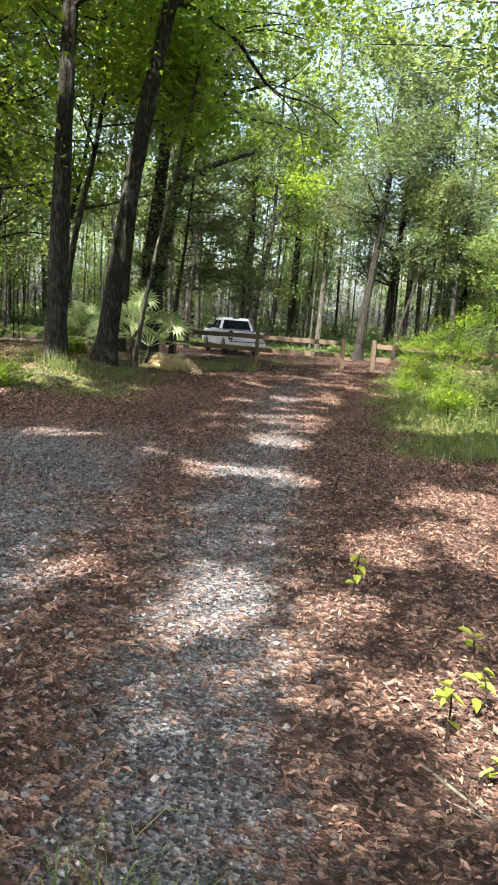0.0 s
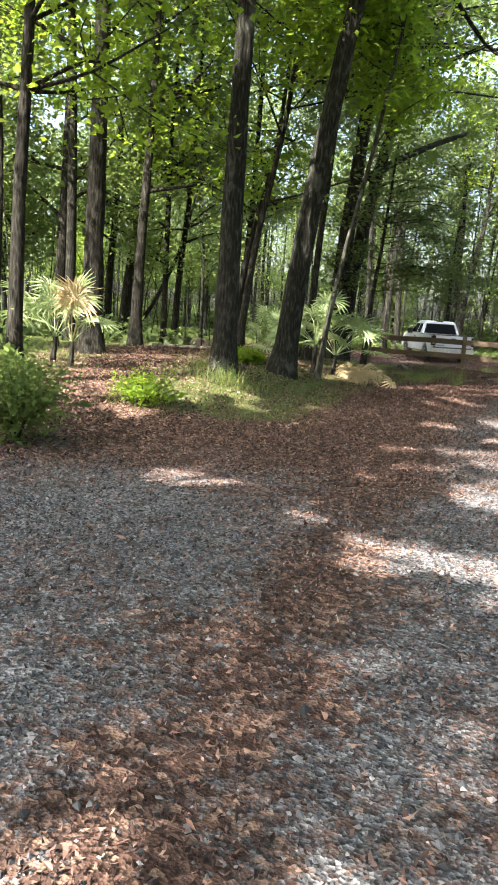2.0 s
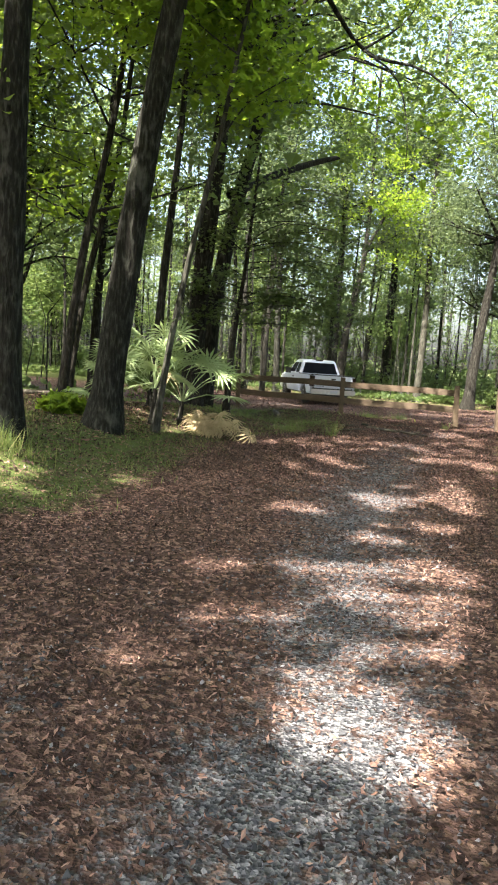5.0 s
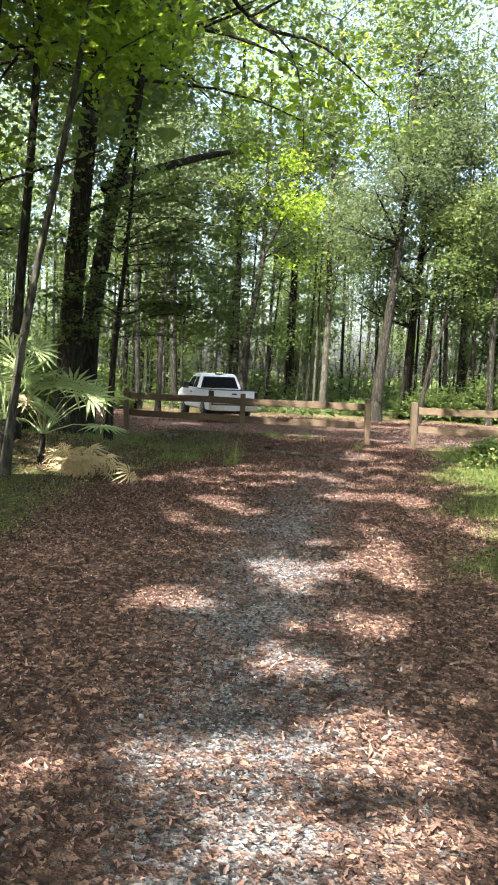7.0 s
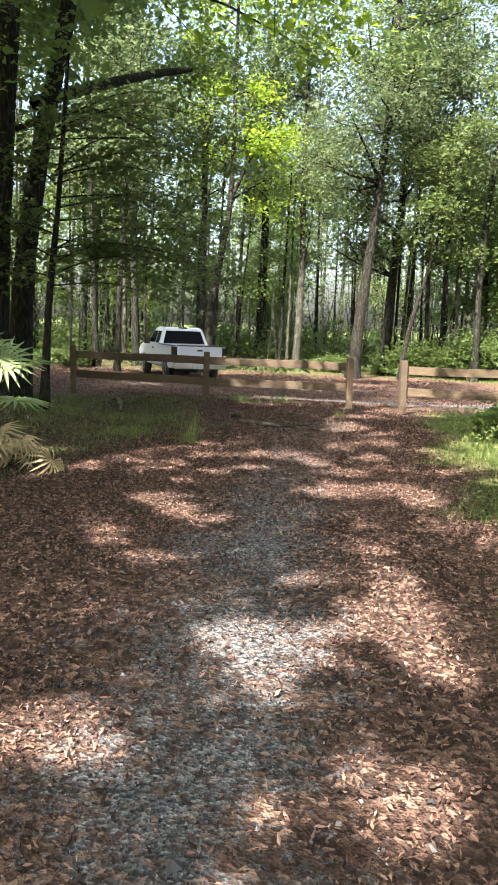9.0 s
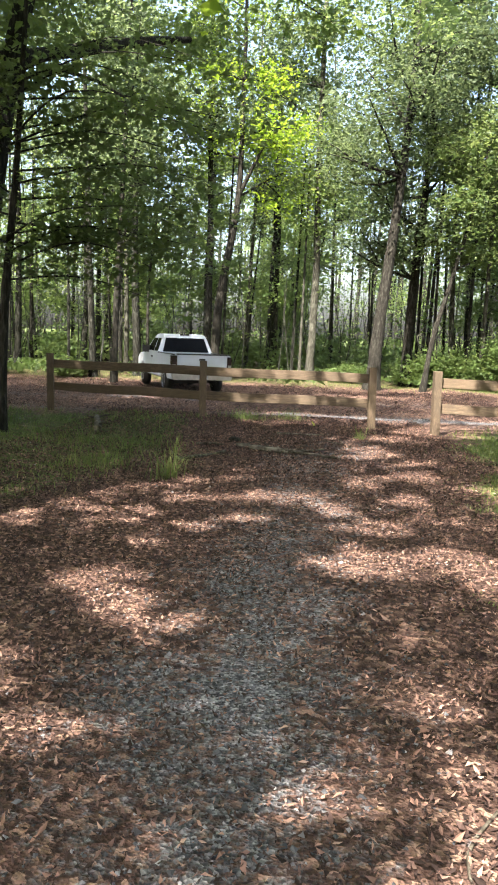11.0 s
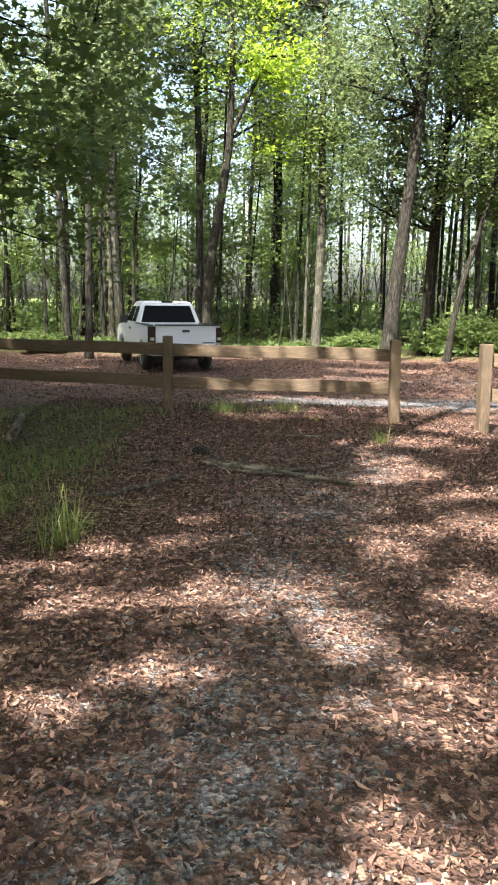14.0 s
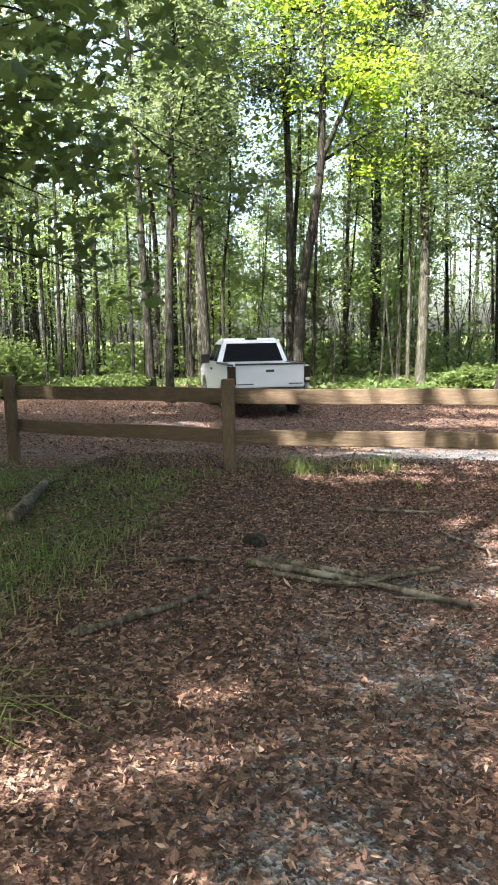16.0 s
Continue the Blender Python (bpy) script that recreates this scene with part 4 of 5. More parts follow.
def pickup(m):
    root = thing("pickup_truck", m, "white extended-cab pickup truck parked facing away on the cross track", "truck")
    W = 0.96
    low = 0.46
    side = [(0.1, low)] + arch(1.22, 0.47, low)[0:] + arch(4.7, 0.47, low) + [(5.5, low), (5.62, 0.6), (5.6, 0.95), (5.3, 1.1), (4.25, 1.17), (2.1, 1.2), (0.06, 1.2), (0.03, 1.0)]
    for s in (-1, 1):
        part("side_panel", slab(side, s * W, s * (W - 0.09), 0.025), M_PAINT, root, smooth=False)
    part("bed", box(-W + 0.08, W - 0.08, 0.12, 2.08, 0.62, 0.72), M_BLACK, root, "black bed liner")
    part("cab_floor", box(-W + 0.08, W - 0.08, 2.1, 5.5, 0.42, 0.85), M_BLACK, root)
    part("hood", box(-W + 0.08, W - 0.08, 4.2, 5.55, 0.85, 1.16, 0.05), M_PAINT, root)

    cab = hull([[(-0.93, 2.1, 0.86), (0.93, 2.1, 0.86), (0.93, 4.3, 0.86), (-0.93, 4.3, 0.86)], [(-0.94, 2.1, 1.19), (0.94, 2.1, 1.19), (0.94, 4.3, 1.19), (-0.94, 4.3, 1.19)],
                [(-0.74, 2.3, 1.74), (0.74, 2.3, 1.74), (0.74, 3.55, 1.74), (-0.74, 3.55, 1.74)], [(-0.66, 2.42, 1.81), (0.66, 2.42, 1.81), (0.66, 3.4, 1.81), (-0.66, 3.4, 1.81)]])
    bmesh.ops.bevel(cab, geom=cab.edges[:], offset=0.03, segments=2, affect="EDGES")
    part("cab", cab, M_PAINT, root, smooth=False)

    def pane(name, corners, normal):
        off = Vector(normal) * 0.006
        return part(name, hull([[Vector(c) + off for c in corners], [Vector(c) - off * 3 for c in corners]]), M_GLASS_DARK, root, "dark tinted glass")
    pane("rear_window", [(-0.80, 2.106, 1.235), (0.80, 2.106, 1.235), (0.66, 2.267, 1.68), (-0.66, 2.267, 1.68)], (0, -1, 0.35))
    for s in (-1, 1):
        pane("quarter_window", [(s * 0.925, 2.3, 1.24), (s * 0.925, 2.85, 1.24), (s * 0.775, 2.85, 1.66), (s * 0.775, 2.42, 1.66)], (s, 0, 0.35))
        pane("door_window", [(s * 0.925, 2.95, 1.24), (s * 0.925, 4.02, 1.24), (s * 0.775, 3.52, 1.66), (s * 0.775, 2.95, 1.66)], (s, 0, 0.35))
        mir = box(s * 0.94, s * 1.13, 3.75, 3.84, 1.2, 1.37, 0.03)
        part("mirror", mir, M_BLACK, root, "black door mirror")
        part("door_handle", box(s * 0.955, s * 0.985, 2.98, 3.14, 1.03, 1.07, 0.008), M_BLACK, root)
        lamp = part("tail_lamp", box(s * 0.83, s * 0.972, -0.005, 0.13, 0.78, 1.16, 0.02), M_LAMP_RED, root, "dark red upright tail lamp")
        part("reversing_lens", box(s * 0.85, s * 0.95, -0.012, 0.0, 0.84, 0.91, 0.004), M_CHROME, lamp)
        part("bed_rail_cap", box(s * 0.86, s * 0.965, 0.05, 2.08, 1.2, 1.225, 0.008), M_BLACK, root, "black bed rail cap")
        for cy in (1.22, 4.7):
            tyre = bmesh.new()
            bmesh.ops.create_cone(tyre, cap_ends=True, segments=32, radius1=0.375, radius2=0.375, depth=0.26)
            bmesh.ops.bevel(tyre, geom=[e for e in tyre.edges if abs(e.verts[0].co.z - e.verts[1].co.z) < 1e-6], offset=0.05, segments=3, affect="EDGES")
            wheel = thing("wheel", pose(s * 0.83, cy, 0.375, 0, 90, 0), "", "")
            wheel.parent = root
            part("tyre", tyre, M_RUBBER, wheel, smooth=True)
            rim = bmesh.new()
            bmesh.ops.create_cone(rim, cap_ends=True, segments=24, radius1=0.2, radius2=0.215, depth=0.27)
            bmesh.ops.inset_region(rim, faces=[f for f in rim.faces if abs(f.normal.z) > 0.9], thickness=0.05, depth=-0.04)
            part("rim", rim, M_CHROME, wheel, "dull silver rim")
    gate = part("tailgate", box(-0.82, 0.82, 0.0, 0.1, 0.70, 1.2, 0.018), M_PAINT, root)
    part("gate_trim", box(-0.82, 0.82, -0.008, 0.1, 1.2, 1.24, 0.008), M_BLACK, gate, "black trim along the gate's top")
    part("gate_handle", box(-0.1, 0.1, -0.014, 0.02, 1.04, 1.1, 0.006), M_BLACK, gate, "black latch handle")
    for x0, x1 in ((-0.78, -0.4), (0.45, 0.78)):
        part("emblem", box(x0, x1, -0.008, 0.01, 0.765, 0.79, 0.002), M_BLACK, gate, "small dark emblem bar")
    bumper = part("bumper", box(-0.95, 0.95, -0.14, 0.04, 0.46, 0.66, 0.03), M_CHROME, root, "pale steel step bumper")
    part("step_pad", box(-0.93, 0.93, -0.145, -0.02, 0.655, 0.672, 0.004), M_BLACK, bumper)
    part("number_plate", box(-0.16, 0.16, -0.15, -0.135, 0.5, 0.62, 0.004), M_PAINT, bumper, "pale number plate")
    part("hitch", box(-0.05, 0.05, -0.12, 0.2, 0.36, 0.45, 0.006), M_BLACK, root)
    part("brake_lamp", box(-0.16, 0.16, 2.33, 2.4, 1.765, 1.81, 0.006), M_LAMP_RED, root, "high brake lamp over the rear window")
    part("rear_axle", box(-0.8, 0.8, 1.1, 1.34, 0.28, 0.45, 0.03), M_BLACK, root)
    part("exhaust_pipe", box(0.45, 0.53, 0.1, 1.0, 0.33, 0.41, 0.02), M_BLACK, root)
    return root


pickup(pose(-2.08, 37.75, floor_at(-2.08, 39.5), 0, 0, 22) @ Matrix.Diagonal((1.03, 1.02, 1.07, 1)))


# ---- palmettos ----
def fan_mesh(name, seed, mat, reach=0.75, stalk=0.7, blades=22, droop=0.25):
    """A palm fan: a bent stalk along +x that ends in a fan of folded blades."""
    rng = np.random.default_rng(seed)
    v, q = tubes([bend([(0, 0, 0), (stalk * 0.5, 0, stalk * 0.35), (stalk, 0, stalk * 0.45)], [0.012, 0.009, 0.007], 5)], 5)
    verts, faces, base = [v], [q], len(v)
    c = np.array([stalk, 0, stalk * 0.45])
    verts.append(c[None])
    hub = base
    base += 1
    for a in np.linspace(-2.35, 2.35, blades):
        ln = reach * (1 - 0.06 * abs(a)) * rng.uniform(0.9, 1.05)
        d = np.array([math.cos(a), math.sin(a), 0.18 * math.cos(a)])
        d /= np.linalg.norm(d)
        s = np.cross(d, [0, 0, 1])
        s /= np.linalg.norm(s)
        w = 0.036 * reach / 0.75
        drop = np.array([0, 0, -droop * ln * rng.uniform(0.6, 1.4)])
        pts = [c + d * ln * 0.5 + s * w + (0, 0, 0.015), c + d * ln * 0.5 - (0, 0, 0.01), c + d * ln * 0.5 - s * w + (0, 0, 0.015), c + d * ln + drop]
        verts.append(np.array(pts))
        faces.append(np.array([[hub, base, base + 1], [hub, base + 1, base + 2], [base, base + 3, base + 1], [base + 1, base + 3, base + 2]]))
        base += 4
    quads_, tris = faces[0], np.concatenate(faces[1:])
    return mesh_np(name, np.concatenate(verts), [quads_, tris], mat)


FANS = [fan_mesh("frond", 1, M_PALM_SUNLIT, 0.55, 0.85, 17, 0.12), fan_mesh("frond", 2, M_PALM_SUNLIT, 0.5, 1.05, 16, 0.2), fan_mesh("frond", 3, M_PALM_DRY, 0.6, 0.75, 18, 0.2), fan_mesh("frond", 4, M_PALM_DRY, 0.5, 0.3, 15, 0.55)]


def palmetto(x, y, label, count, size, seed, dry=(), height=0.35):
    rng = np.random.default_rng(seed)
    root = thing("palmetto", pose(x, y, floor_at(x, y)), label, "palm", "palmettos under the trees")
    v, q = tubes([bend([(0, 0, -0.1), (0.03, 0, height * 0.5), (0.05, 0, height)], [0.06, 0.055, 0.04], 6)], 8, rng, 0.12)
    part_np("trunk", v, q, M_BARK_DARK, root, smooth=True)
    for i in range(count):
        ob = new("frond", FANS[2] if i in dry else FANS[i % 2])
        ob.parent = root
        s = size * rng.uniform(0.8, 1.15)
        ob.matrix_basis = pose(0.04, 0, height - 0.02, 0, -rng.uniform(-18, 66), 360 * i / count + rng.uniform(-15, 15)) @ pose(0, 0, 0, rng.uniform(-35, 35)) @ Matrix.Scale(s, 4)
    return root


palmetto(-4.05, 19.5, "tall saw palmetto with green fans behind a leaning tree", 13, 1.0, 3, (), 0.7)
palmetto(-3.7, 20.2, "saw palmetto with spiky fans, coloured pale as if sunlit, beside the track", 13, 0.95, 4, (6,), 0.5)
palmetto(-4.9, 19.4, "low saw palmetto in the shade of trees", 6, 0.75, 8, (), 0.3)
palmetto(-7.35, 13.9, "saw palmetto with a large sunlit dry fan beside the trail", 9, 0.95, 5, (0, 7, 8), 0.5)
palmetto(-8.2, 14.6, "green saw palmetto beside a slim tree", 8, 0.9, 6, (), 0.5)
palmetto(-6.3, 23.2, "saw palmetto in the shade behind an oak", 7, 0.85, 7, (), 0.4)
heap = thing("dead_fronds", pose(-2.9, 20.25, floor_at(-2.9, 20.25)), "heap of dry tan palm fronds on the bank", "fronds")
rng_h = np.random.default_rng(12)
for i in range(26):
    ob = new("frond", FANS[3])
    ob.parent = heap
    ob.matrix_basis = pose(rng_h.normal(0, 0.26), rng_h.normal(0, 0.14), 0.1 + rng_h.random() * 0.24, rng_h.uniform(-50, 50), rng_h.uniform(-25, 55), rng_h.uniform(-170, -10)) @ Matrix.Scale(rng_h.uniform(0.5, 0.75), 4)


# ---- bushes and undergrowth ----
def bush(x, y, r, h, leaf, seed, label, per=90, size=0.07, count=None, name="bush"):
    rng = np.random.default_rng(seed)
    root = thing(name, pose(x, y, floor_at(x, y)), label, "bush", "undergrowth")
    runs, tips = [], []
    for i in range(count or 14):
        a, e = rng.random() * 2 * math.pi, rng.uniform(0.35, 1.0)
        tip = np.array([math.cos(a) * r * e * 0.8, math.sin(a) * r * e * 0.8, h * rng.uniform(0.45, 1.0)])
        runs.append(bend([(rng.normal(0, 0.05), rng.normal(0, 0.05), -0.05), tip * np.array([0.35, 0.35, 0.55]), tip], [0.014, 0.009, 0.003], 5))
        tips += [tip, tip * 0.65 + rng.normal(0, 0.06, 3)]
    v, q = tubes(runs, 5)
    tagged(part_np("stems", v, q, M_BARK_DARK, root), kind="stuff")
    v, q = foliage(np.array(tips), per, min(r, h) * 0.22, rng, size, gaps=False, squash=0.9)
    v[:, 2] = np.maximum(v[:, 2], 0.02)
    tagged(part_np("foliage", v, q, leaf, root), kind="stuff")
    return root


BUSHES = [(-5.5, 18.6, 0.45, 0.28, 1, 61), (-6.9, 10.9, 0.8, 0.6, 0, 63), (-8.4, 11.6, 1.2, 1.1, 0, 64), 
          (-6.5, 27.0, 1.4, 1.8, 2, 67), (4.9, 24.0, 0.9, 0.4, 0, 69), (5.2, 14.5, 0.9, 0.38, 0, 70),
          (3.6, 47.2, 1.2, 0.7, 2, 71), (6.6, 46.6, 1.4, 1.3, 2, 72), (8.6, 46.5, 1.6, 1.7, 2, 73), (10.6, 46.0, 1.8, 2.0, 0, 74), (-8.2, 44.6, 1.3, 0.55, 0, 75),
          (13.0, 44.6, 2.0, 2.4, 0, 78), (-12.5, 43.6, 1.6, 1.6, 0, 79), (-4.6, 11.6, 0.6, 0.42, 1, 80), (-4.85, 8.9, 0.75, 0.75, 0, 81)]
# past y = 40 most bushes take the leaf colours that hold shade
for x, y, r, h, k, s in BUSHES:
    label = ("leafy green undergrowth bush in the woods", "low bright green bush at the woods' edge", "dark green leafy shrub in the shade")[k]
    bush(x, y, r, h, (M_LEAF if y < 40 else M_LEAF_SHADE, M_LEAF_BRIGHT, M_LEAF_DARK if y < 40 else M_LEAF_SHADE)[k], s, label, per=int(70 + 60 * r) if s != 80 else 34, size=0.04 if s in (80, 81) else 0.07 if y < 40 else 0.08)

rng_u = np.random.default_rng(88)
ux, uy = rng_u.uniform(-45, 45, 900), rng_u.uniform(44, 88, 900)
lx, ly = rng_u.uniform(-40, -11, 260), rng_u.uniform(6, 43, 260)
rx_, ry_ = rng_u.uniform(7.5, 40, 240), rng_u.uniform(2, 43, 240)
ux, uy = np.concatenate([ux, lx, rx_]), np.concatenate([uy, ly, ry_])
ok = ~((uy > 30) & (uy < 43) & (np.abs(ux) < 30))
ux, uy = ux[ok], uy[ok]
hh = rng_u.uniform(0.3, 2.6, len(ux)) * rng_u.uniform(0.5, 1, len(ux)) * np.where(uy > 52, 0.9, np.where(uy > 43.9, 0.09, 0.45))
p = np.stack([ux, uy, np.zeros(len(ux))], -1)[:, None] + rng_u.normal(size=(len(ux), 110, 3)) * np.array([0.7, 0.7, 0.0])
p[:, :, 2] = rng_u.random(p.shape[:2]) ** 1.2 * hh[:, None] * 1.5 + 0.05
v, q = leaf_cloud(p.reshape(-1, 3), 0.15, rng_u, 0.4)
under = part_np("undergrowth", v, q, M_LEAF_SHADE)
tagged(under, "green leafy undergrowth on the forest floor", "undergrowth", kind="stuff")
# leafy boughs at mid height between the trunks of the woods
mx, my, mz = rng_u.uniform(-40, 40, 760), rng_u.uniform(47, 80, 760), rng_u.uniform(2.6, 10, 760)
mx[:350], my[:350], mz[:350] = rng_u.uniform(-36, -10, 350), rng_u.uniform(28, 62, 350), rng_u.uniform(3.5, 21, 350)
p = np.stack([mx, my, mz], -1)[:, None] + rng_u.normal(size=(760, 160, 3)) * np.array([0.95, 0.95, 0.45])
v, q = leaf_cloud(p.reshape(-1, 3), 0.092, rng_u, 0.5)
tagged(part_np("midstorey_foliage", v, q, M_LEAF), "thin leafy boughs between forest trunks", "foliage", kind="stuff")
tw = []
for _ in range(620):
    x, y = rng_u.uniform(-40, 40), rng_u.uniform(45, 85)
    tw.append([((x, y, -0.1), 0.03), ((x + rng_u.normal(0, 0.4), y, rng_u.uniform(1.5, 3)), 0.022), ((x + rng_u.normal(0, 0.9), y, rng_u.uniform(3.5, 7)), 0.008)])
for _ in range(130):
    x, y = rng_u.uniform(-36, -11), rng_u.uniform(16, 42)
    tw.append([((x, y, -0.1), 0.03), ((x + rng_u.normal(0, 0.3), y, rng_u.uniform(1.5, 3)), 0.022), ((x + rng_u.normal(0, 0.8), y, rng_u.uniform(3.5, 7)), 0.008)])
for _ in range(55):
    x, y, h = rng_u.uniform(-26, 24), rng_u.uniform(44, 70), rng_u.uniform(9, 15)
    lean = rng_u.normal(0, 0.5)
    tw.append([((x, y, -0.1), 0.08), ((x + lean * 0.4, y, h * 0.4), 0.065), ((x + lean, y, h), 0.02)])
v, q = tubes(tw, 5)
tagged(part_np("thin_stems", v, q, M_BARK_GREY), "thin bare stems in the undergrowth", "stems", kind="stuff")


for x, y, s in ((3.35, 11.8, 0.28), (3.2, 16.2, 0.2), (4.2, 19.0, 0.24)):
    young = copy_thing(PATTERNS[4], pose(x, y, floor_at(x, y), 3, 2, x * 50))
    young.scale = (s, s, s)
    tagged(young, "thin sapling standing in the grassy verge", "sapling", "verge saplings")


# ---- grass ----
def blades(px, py, height, rng, width=0.008, lean=0.45):
    n = len(px)
    base = np.stack([px, py, ground_z(px, py) - 0.01], -1)
    a = rng.random(n) * 2 * np.pi
    d = np.stack([np.cos(a), np.sin(a), np.zeros(n)], -1)
    s = np.stack([-np.sin(a), np.cos(a), np.zeros(n)], -1) * width
    h = (height * np.exp(rng.normal(0, 0.3, n)))[:, None]
    up = np.array([0, 0, 1.0])
    k = lean * (0.15 + rng.random((n, 1)) * 1.4)
    mid = base + up * h * (0.62 - 0.1 * k) + d * h * k * 0.3
    tip = base + up * h * np.maximum(1 - 0.45 * k, 0.25) + d * h * k
    v = np.stack([base - s, base + s, mid + s * 0.7, mid - s * 0.7, tip], 1)
    i = np.arange(n)[:, None] * 5
    return v.reshape(-1, 3), [i + np.array([[0, 1, 2, 3]]), i + np.array([[3, 2, 4]])]


rng_g = np.random.default_rng(21)
cx, cy = rng_g.uniform(-11, 11, 250000), rng_g.uniform(8, 47, 250000)
dens = green_amount(cx, cy) * (0.25 + 0.75 * (np.sin(cx * 1.9 + 0.7 * cy) * np.sin(cy * 1.3 - cx * 0.6) > -0.25))
clumpy = 0.5 + 0.5 * np.sin(cx * 3.1 + 1.7 * np.sin(cy * 2.3)) * np.sin(cy * 3.7 - 1.3 * np.sin(cx * 2.9))
dens *= np.where((cx < 0) & (cy < 30), 0.25 + 1.1 * smooth(0.3, 0.75, clumpy), 1.0)
dens *= np.where(cy < 30, np.where(cx < 0, np.where(cy > 23, 1.0, 0.75), 1.0), 0.3)
keep = rng_g.random(len(cx)) < dens
cx, cy = cx[keep], cy[keep]
high = np.where((cx > 0) & (cy < 30), (0.34 * smooth(right_edge(cy), right_edge(cy) + 1.8, cx) * (1 - 0.5 * smooth(22, 26, cy)) + 0.05) * (0.55 + 0.6 * np.abs(np.sin(cx * 2.7 + cy) * np.sin(cy * 2.1 - cx))), np.where(cy > 23, 0.11, 0.08))
v, f = blades(cx, cy, high, rng_g, 0.006, 0.95)
tagged(part_np("grass", v, f, M_GRASS), "green grass and weeds on the verges", "grass", kind="stuff")
# broad-leaved weeds among the grass of the sunny verge
wx, wy = rng_g.uniform(1.9, 9, 1700), rng_g.uniform(9, 27.5, 1700)
keep = rng_g.random(len(wx)) < green_amount(wx, wy) * smooth(right_edge(wy) + 0.1, right_edge(wy) + 0.9, wx)
wx, wy = wx[keep], wy[keep]
wz = ground_z(wx, wy) + rng_g.random(len(wx)) * 0.5 * smooth(right_edge(wy), right_edge(wy) + 2, wx) + 0.05
p = (np.stack([wx, wy, wz], -1)[:, None] + rng_g.normal(size=(len(wx), 8, 3)) * np.array([0.09, 0.09, 0.05])).reshape(-1, 3)
v, q = leaf_cloud(p, 0.032, rng_g, 0.5)
tagged(part_np("weeds", v, q, M_GRASS), "bright leafy weeds on the sunny verge", "weeds", kind="stuff")


def tuft(x, y, h, r, n, seed, label):
    rng = np.random.default_rng(seed)
    root = thing("grass_tuft", pose(0, 0, 0), label, "grass", "grass tufts beside the track")
    v, f = blades(x + rng.normal(0, r, n), y + rng.normal(0, r, n), h * np.exp(rng.normal(0, 0.25, n)), rng, 0.0045, 1.0)
    tagged(part_np("sward", v, f, M_GRASS, root), kind="stuff")


for x, y, h, r, n, s in ((-0.8, 22.7, 0.5, 0.1, 90, 1), (-4.8, 12.0, 0.28, 0.26, 500, 2), (-5.5, 16.6, 0.26, 0.22, 350, 11), (-4.3, 14.2, 0.3, 0.24, 420, 3), (-1.7, 25.2, 0.16, 0.3, 300, 4), (-0.15, 29.4, 0.2, 0.25, 300, 5),
                         (-1.9, 23.6, 0.2, 0.25, 260, 6), (2.0, 26.9, 0.22, 0.06, 50, 7), (-2.6, 25.6, 0.16, 0.3, 260, 8), (0.75, 29.6, 0.2, 0.15, 120, 9), (0.4, 0.6, 0.12, 0.16, 160, 10)):
    tuft(x, y, h, r, n, s, "long-bladed green grass tuft in leaf litter")


# ---- seedlings, fallen branches, log ----
def seedling(x, y, h, leaves, size, seed):
    rng = np.random.default_rng(seed)
    root = thing("seedling", pose(x, y, floor_at(x, y)), "bright yellow-green broad-leaved seedling growing in leaf litter", "seedling", "seedlings beside the track")
    bendy = [(0, 0, -0.03), (rng.normal(0, 0.02), rng.normal(0, 0.02), h * 0.5), (rng.normal(0, 0.05), rng.normal(0, 0.03), h)]
    v, q = tubes([bend(bendy, [0.006, 0.005, 0.003], 6)], 5)
    part_np("stem", v, q, M_BARK_DARK, root)
    for i in range(leaves):
        a, z = rng.random() * 6.28, h * rng.uniform(0.3, 1.05)
        d = np.array([math.cos(a), math.sin(a), rng.uniform(-0.9, 0.7)])
        s = np.array([-math.sin(a), math.cos(a), 0.0])
        ln = size * rng.uniform(0.7, 1.2)
        c = np.array([bendy[2][0] * z / h, bendy[2][1] * z / h, z])
        pts = [c, c + d * ln * 0.35 + s * ln * 0.3 + (0, 0, 0.01), c + d * ln * 0.75 + s * ln * 0.22, c + d * ln - (0, 0, ln * 0.25), c + d * ln * 0.75 - s * ln * 0.22, c + d * ln * 0.35 - s * ln * 0.3 + (0, 0, 0.01), c + d * ln * 0.5 - (0, 0, 0.012)]
        part_np("leaf", np.array(pts), [np.array([[0, 1, 6], [1, 2, 6], [2, 3, 6], [3, 4, 6], [4, 5, 6], [5, 0, 6]])], M_SEEDLING, root)


for x, y, h, n, size, s in ((1.16, 3.25, 0.3, 11, 0.07, 1), (1.44, 1.75, 0.28, 9, 0.075, 2), (1.6, 2.0, 0.22, 7, 0.075, 3), (1.52, 1.45, 0.09, 6, 0.06, 4), (1.75, 2.6, 0.1, 5, 0.08, 5), (1.28, 28.1, 0.2, 6, 0.06, 6), (1.9, 1.9, 0.18, 6, 0.1, 7)):
    seedling(x, y, h, n, size, s)


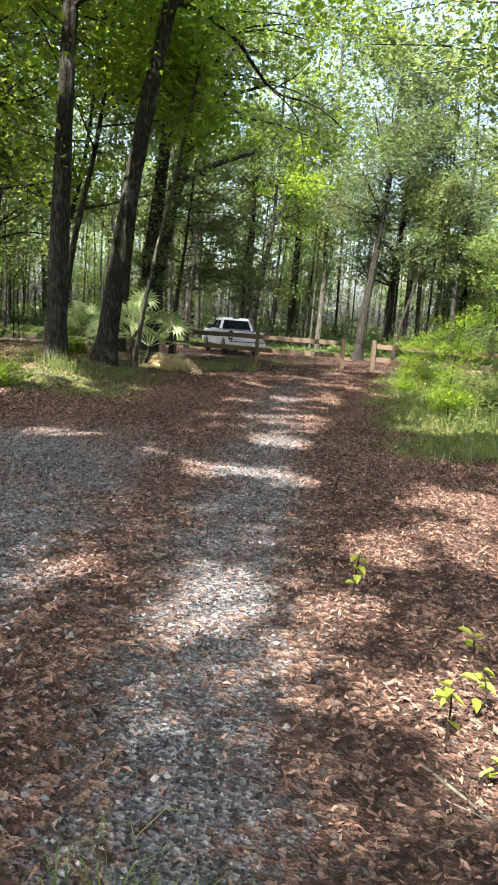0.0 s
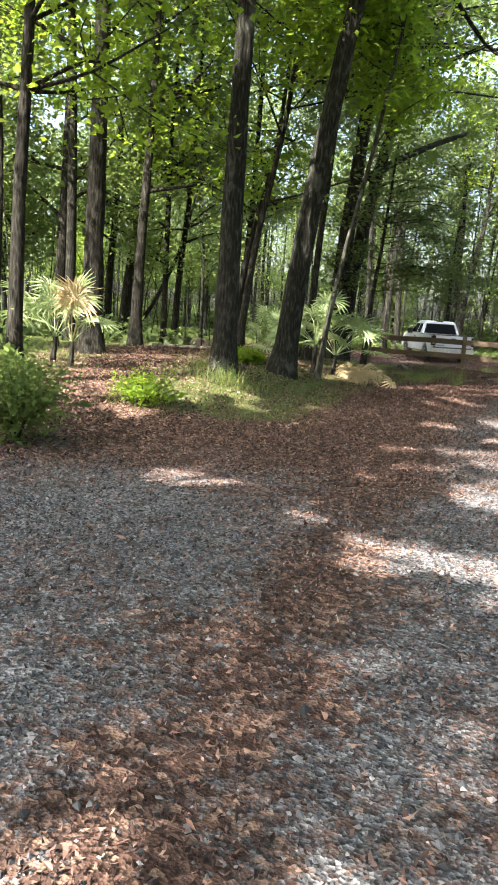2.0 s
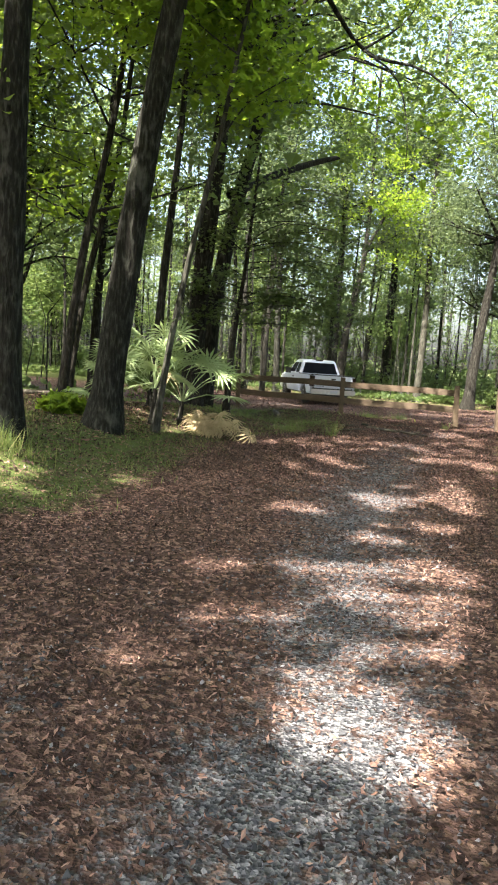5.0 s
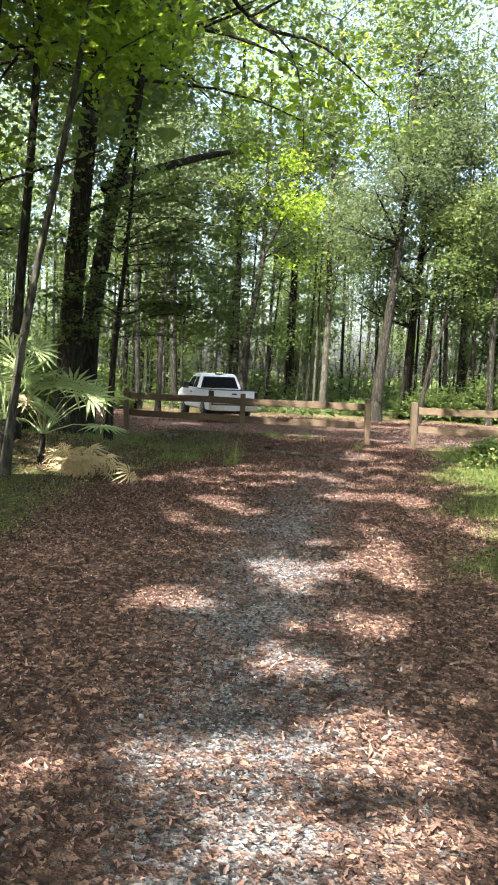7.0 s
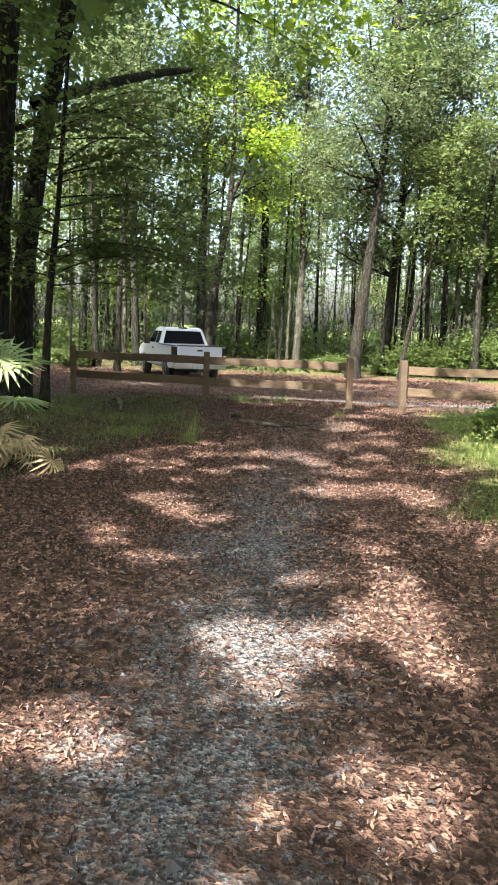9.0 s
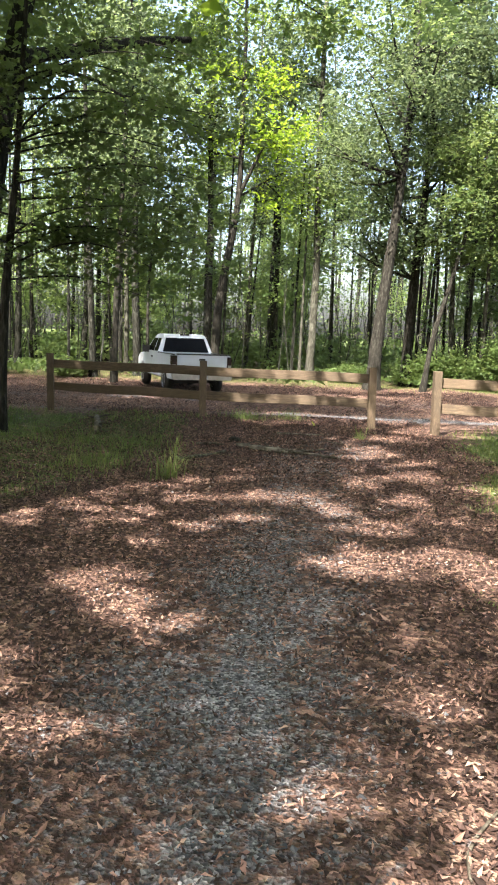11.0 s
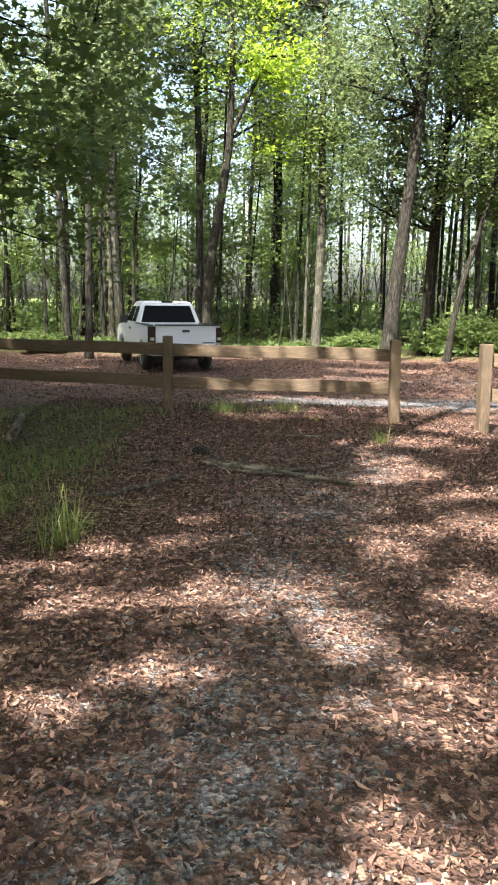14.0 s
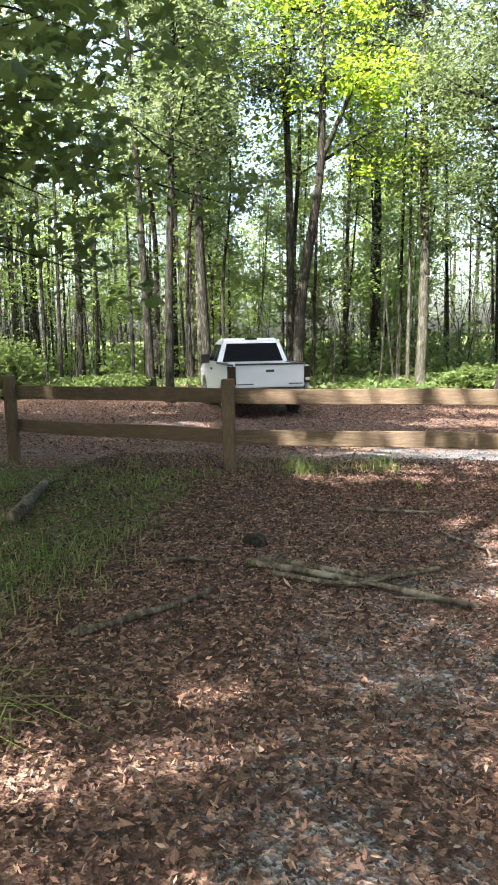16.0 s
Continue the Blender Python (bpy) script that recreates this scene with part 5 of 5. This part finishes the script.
def stick(points, r0, r1, seed, label, twigs=3, sides=8):
    """A dead branch on the ground: an uneven main piece with a few side twigs."""
    rng = np.random.default_rng(seed)
    n = len(points)
    z = [floor_at(*p) + r0 * 0.75 + rng.uniform(0, r0 * 0.6) for p in points]
    x0, y0 = points[0]
    root = thing("fallen_branch", pose(x0, y0, floor_at(x0, y0)), label, "branch", "fallen branches on the track")
    local = [(p[0] - x0, p[1] - y0, q - floor_at(x0, y0)) for p, q in zip(points, z)]
    run = bend(local, [r0 + (r1 - r0) * i / (n - 1) for i in range(n)], 4 * n)
    run = [(run[0][0], 0.001), *run, (run[-1][0], 0.001)]
    v, q = tubes([run], sides, rng, 0.03)
    part_np("stem", v, q, M_TWIG, root, smooth=True)
    for _ in range(twigs):
        p, r = run[int(rng.integers(3, len(run) - 2))]
        a = rng.random() * 6.28
        e = p + np.array([math.cos(a), math.sin(a), 0.15]) * rng.uniform(0.15, 0.4)
        v, q = tubes([bend([p, (p + e) / 2 + rng.normal(0, 0.03, 3), e], [r * 0.5, r * 0.35, 0.003], 5)], 5)
        part_np("twig", v, q, M_TWIG, root, smooth=True)


stick([(-0.85, 24.0), (-0.6, 24.25), (-0.42, 24.5), (-0.24, 24.78)], 0.026, 0.02, 1, "grey weathered broken branch on leaf litter")
stick([(-0.12, 25.4), (0.35, 25.28), (0.85, 25.1), (1.5, 24.85)], 0.034, 0.02, 2, "long grey fallen branch lying across the track", 5)
stick([(-0.05, 25.55), (0.4, 25.42), (0.9, 25.25)], 0.028, 0.018, 3, "grey fallen branch crossing another branch", 3)
stick([(0.1, 25.2), (0.5, 25.12), (0.8, 25.15)], 0.024, 0.014, 14, "short grey broken branch beside a longer one", 2)
stick([(-0.75, 25.35), (-0.5, 25.42), (-0.3, 25.4)], 0.02, 0.014, 15, "short grey stick half buried in leaves", 1)
stick([(0.75, 25.2), (1.0, 25.4), (1.3, 25.6)], 0.022, 0.015, 4, "short grey fallen branch on leaf litter", 2)
stick([(0.5, 27.5), (0.9, 27.45), (1.55, 27.3)], 0.022, 0.012, 5, "thin pale stick lying before the fence", 2)
stick([(1.35, 26.6), (1.6, 26.2), (1.75, 25.9)], 0.015, 0.008, 6, "thin pale twig on gravel", 2)
stick([(1.62, 16.9), (1.55, 16.5), (1.3, 16.1), (1.42, 15.6), (1.7, 15.1)], 0.009, 0.004, 7, "thin curved fallen branch on dry leaves", 3)
stick([(2.4, 8.5), (2.8, 8.7), (3.3, 9.1)], 0.02, 0.01, 8, "pale dead stick beside the grassy verge", 4)
stick([(2.5, 9.0), (3.0, 8.95), (3.6, 8.8)], 0.016, 0.008, 9, "thin dead stick beside the grassy verge", 3)
stick([(1.3, 1.55), (1.5, 1.25), (1.62, 0.9)], 0.008, 0.004, 10, "thin dry twig on leaf litter", 2)
stick([(1.5, 2.3), (1.55, 2.0), (1.8, 1.7)], 0.006, 0.003, 11, "thin dry twig beside seedlings", 2)
stick([(-9.6, 21.8), (-8.3, 22.6), (-7.2, 22.9)], 0.07, 0.05, 12, "fallen log lying across the forest trail", 1)
stick([(-2.6, 26.4), (-2.75, 27.0), (-3.0, 27.9)], 0.07, 0.05, 13, "pale lichen-covered log in the grass before the fence", 3)
v, q = tubes([bend([(0, 0, -0.1), (1.2, 0.4, 1.4), (2.6, 0.6, 4.2), (3.4, 0.6, 7)], [0.12, 0.1, 0.08, 0.03], 14)], 9, np.random.default_rng(4), 0.05)
lean_root = thing("leaning_tree", pose(-16.8, 32.6, floor_at(-16.8, 32.6)), "dead leaning trunk propped in the woods", "tree")
part_np("trunk", v, q, M_BARK_DARK, lean_root, smooth=True)
hole = part("stump", hull([[(math.cos(a) * r, math.sin(a) * r, z) for a in np.linspace(0, 6.28, 10, endpoint=False)] for r, z in ((0.13, -0.05), (0.1, 0.05), (0.07, 0.08))]), M_BARK_DARK)
hole.matrix_basis = pose(-0.19, 26.0, floor_at(-0.19, 26))
tagged(hole, "small dark rotten stump among leaves", "stump")


# ---- loose litter and gravel ----
rng_l = np.random.default_rng(33)


def scatter(n, x0, x1, y0, y1):
    return rng_l.uniform(x0, x1, n), y0 + (y1 - y0) * rng_l.random(n)


lx1, ly1 = scatter(175000, -3.6, 3.4, -1, 16)
lx2, ly2 = scatter(200000, -3.4, 3.6, 16, 31)
lx3, ly3 = scatter(26000, -10, 8, 31, 44)
lx4, ly4 = scatter(70000, -10, -3.6, 5, 24)
lx, ly = np.concatenate([lx1, lx2, lx3, lx4]), np.concatenate([ly1, ly2, ly3, ly4])
patchy = 0.5 + 0.5 * np.sin(lx * 2.3 + 1.1 * np.sin(ly * 1.1)) * np.sin(ly * 1.7 + lx)
cover = np.clip(1.15 - (1.2 + 0.35 * smooth(9, 6, ly)) * gravel_amount(lx, ly) + 0.35 * (patchy - 0.5), 0.26, 1) * (1 - 0.6 * green_amount(lx, ly))
keep = rng_l.random(len(lx)) < cover
lx, ly = lx[keep], ly[keep]
p = np.stack([lx, ly, ground_z(lx, ly) + rng_l.uniform(0.002, 0.032, len(lx))], -1)
v, q = litter_cloud(p, np.where(ly > 31, 0.022, np.where(lx < -3.6, 0.02, 0.0125))[:, None], rng_l)
tagged(part_np("leaf_litter", v, q, M_DEAD), "dry brown and tan fallen leaves", "leaf litter", kind="stuff")
sx, sy = scatter(130000, -4.5, 2.6, -1, 28)
keep = rng_l.random(len(sx)) < np.clip(gravel_amount(sx, sy) * 1.3 + 0.03, 0, 1) * np.where(sy < 9, 1, 0.6)
sx, sy = sx[keep], sy[keep]
n = len(sx)
base = np.array([(1, 0, 0), (-1, 0, 0), (0, 1, 0), (0, -1, 0), (0, 0, 0.8), (0, 0, -0.8)])
tri = np.array([[0, 2, 4], [2, 1, 4], [1, 3, 4], [3, 0, 4], [2, 0, 5], [1, 2, 5], [3, 1, 5], [0, 3, 5]])
size = 0.0085 * np.exp(rng_l.normal(0, 0.35, n))
turn = rng_l.random(n) * 6.28
b = base[None] * (1 + rng_l.normal(0, 0.25, (n, 6, 3)) * 0.6) + rng_l.normal(0, 0.2, (n, 6, 3))
b = np.stack([b[..., 0] * np.cos(turn)[:, None] - b[..., 1] * np.sin(turn)[:, None], b[..., 0] * np.sin(turn)[:, None] + b[..., 1] * np.cos(turn)[:, None], b[..., 2]], -1)
v = b * size[:, None, None] + np.stack([sx, sy, ground_z(sx, sy) + size * 0.35], -1)[:, None]
tagged(part_np("gravel", v.reshape(-1, 3), [(tri[None] + np.arange(n)[:, None, None] * 6).reshape(-1, 3)], M_STONE), "grey crushed stone gravel", "gravel", kind="stuff")
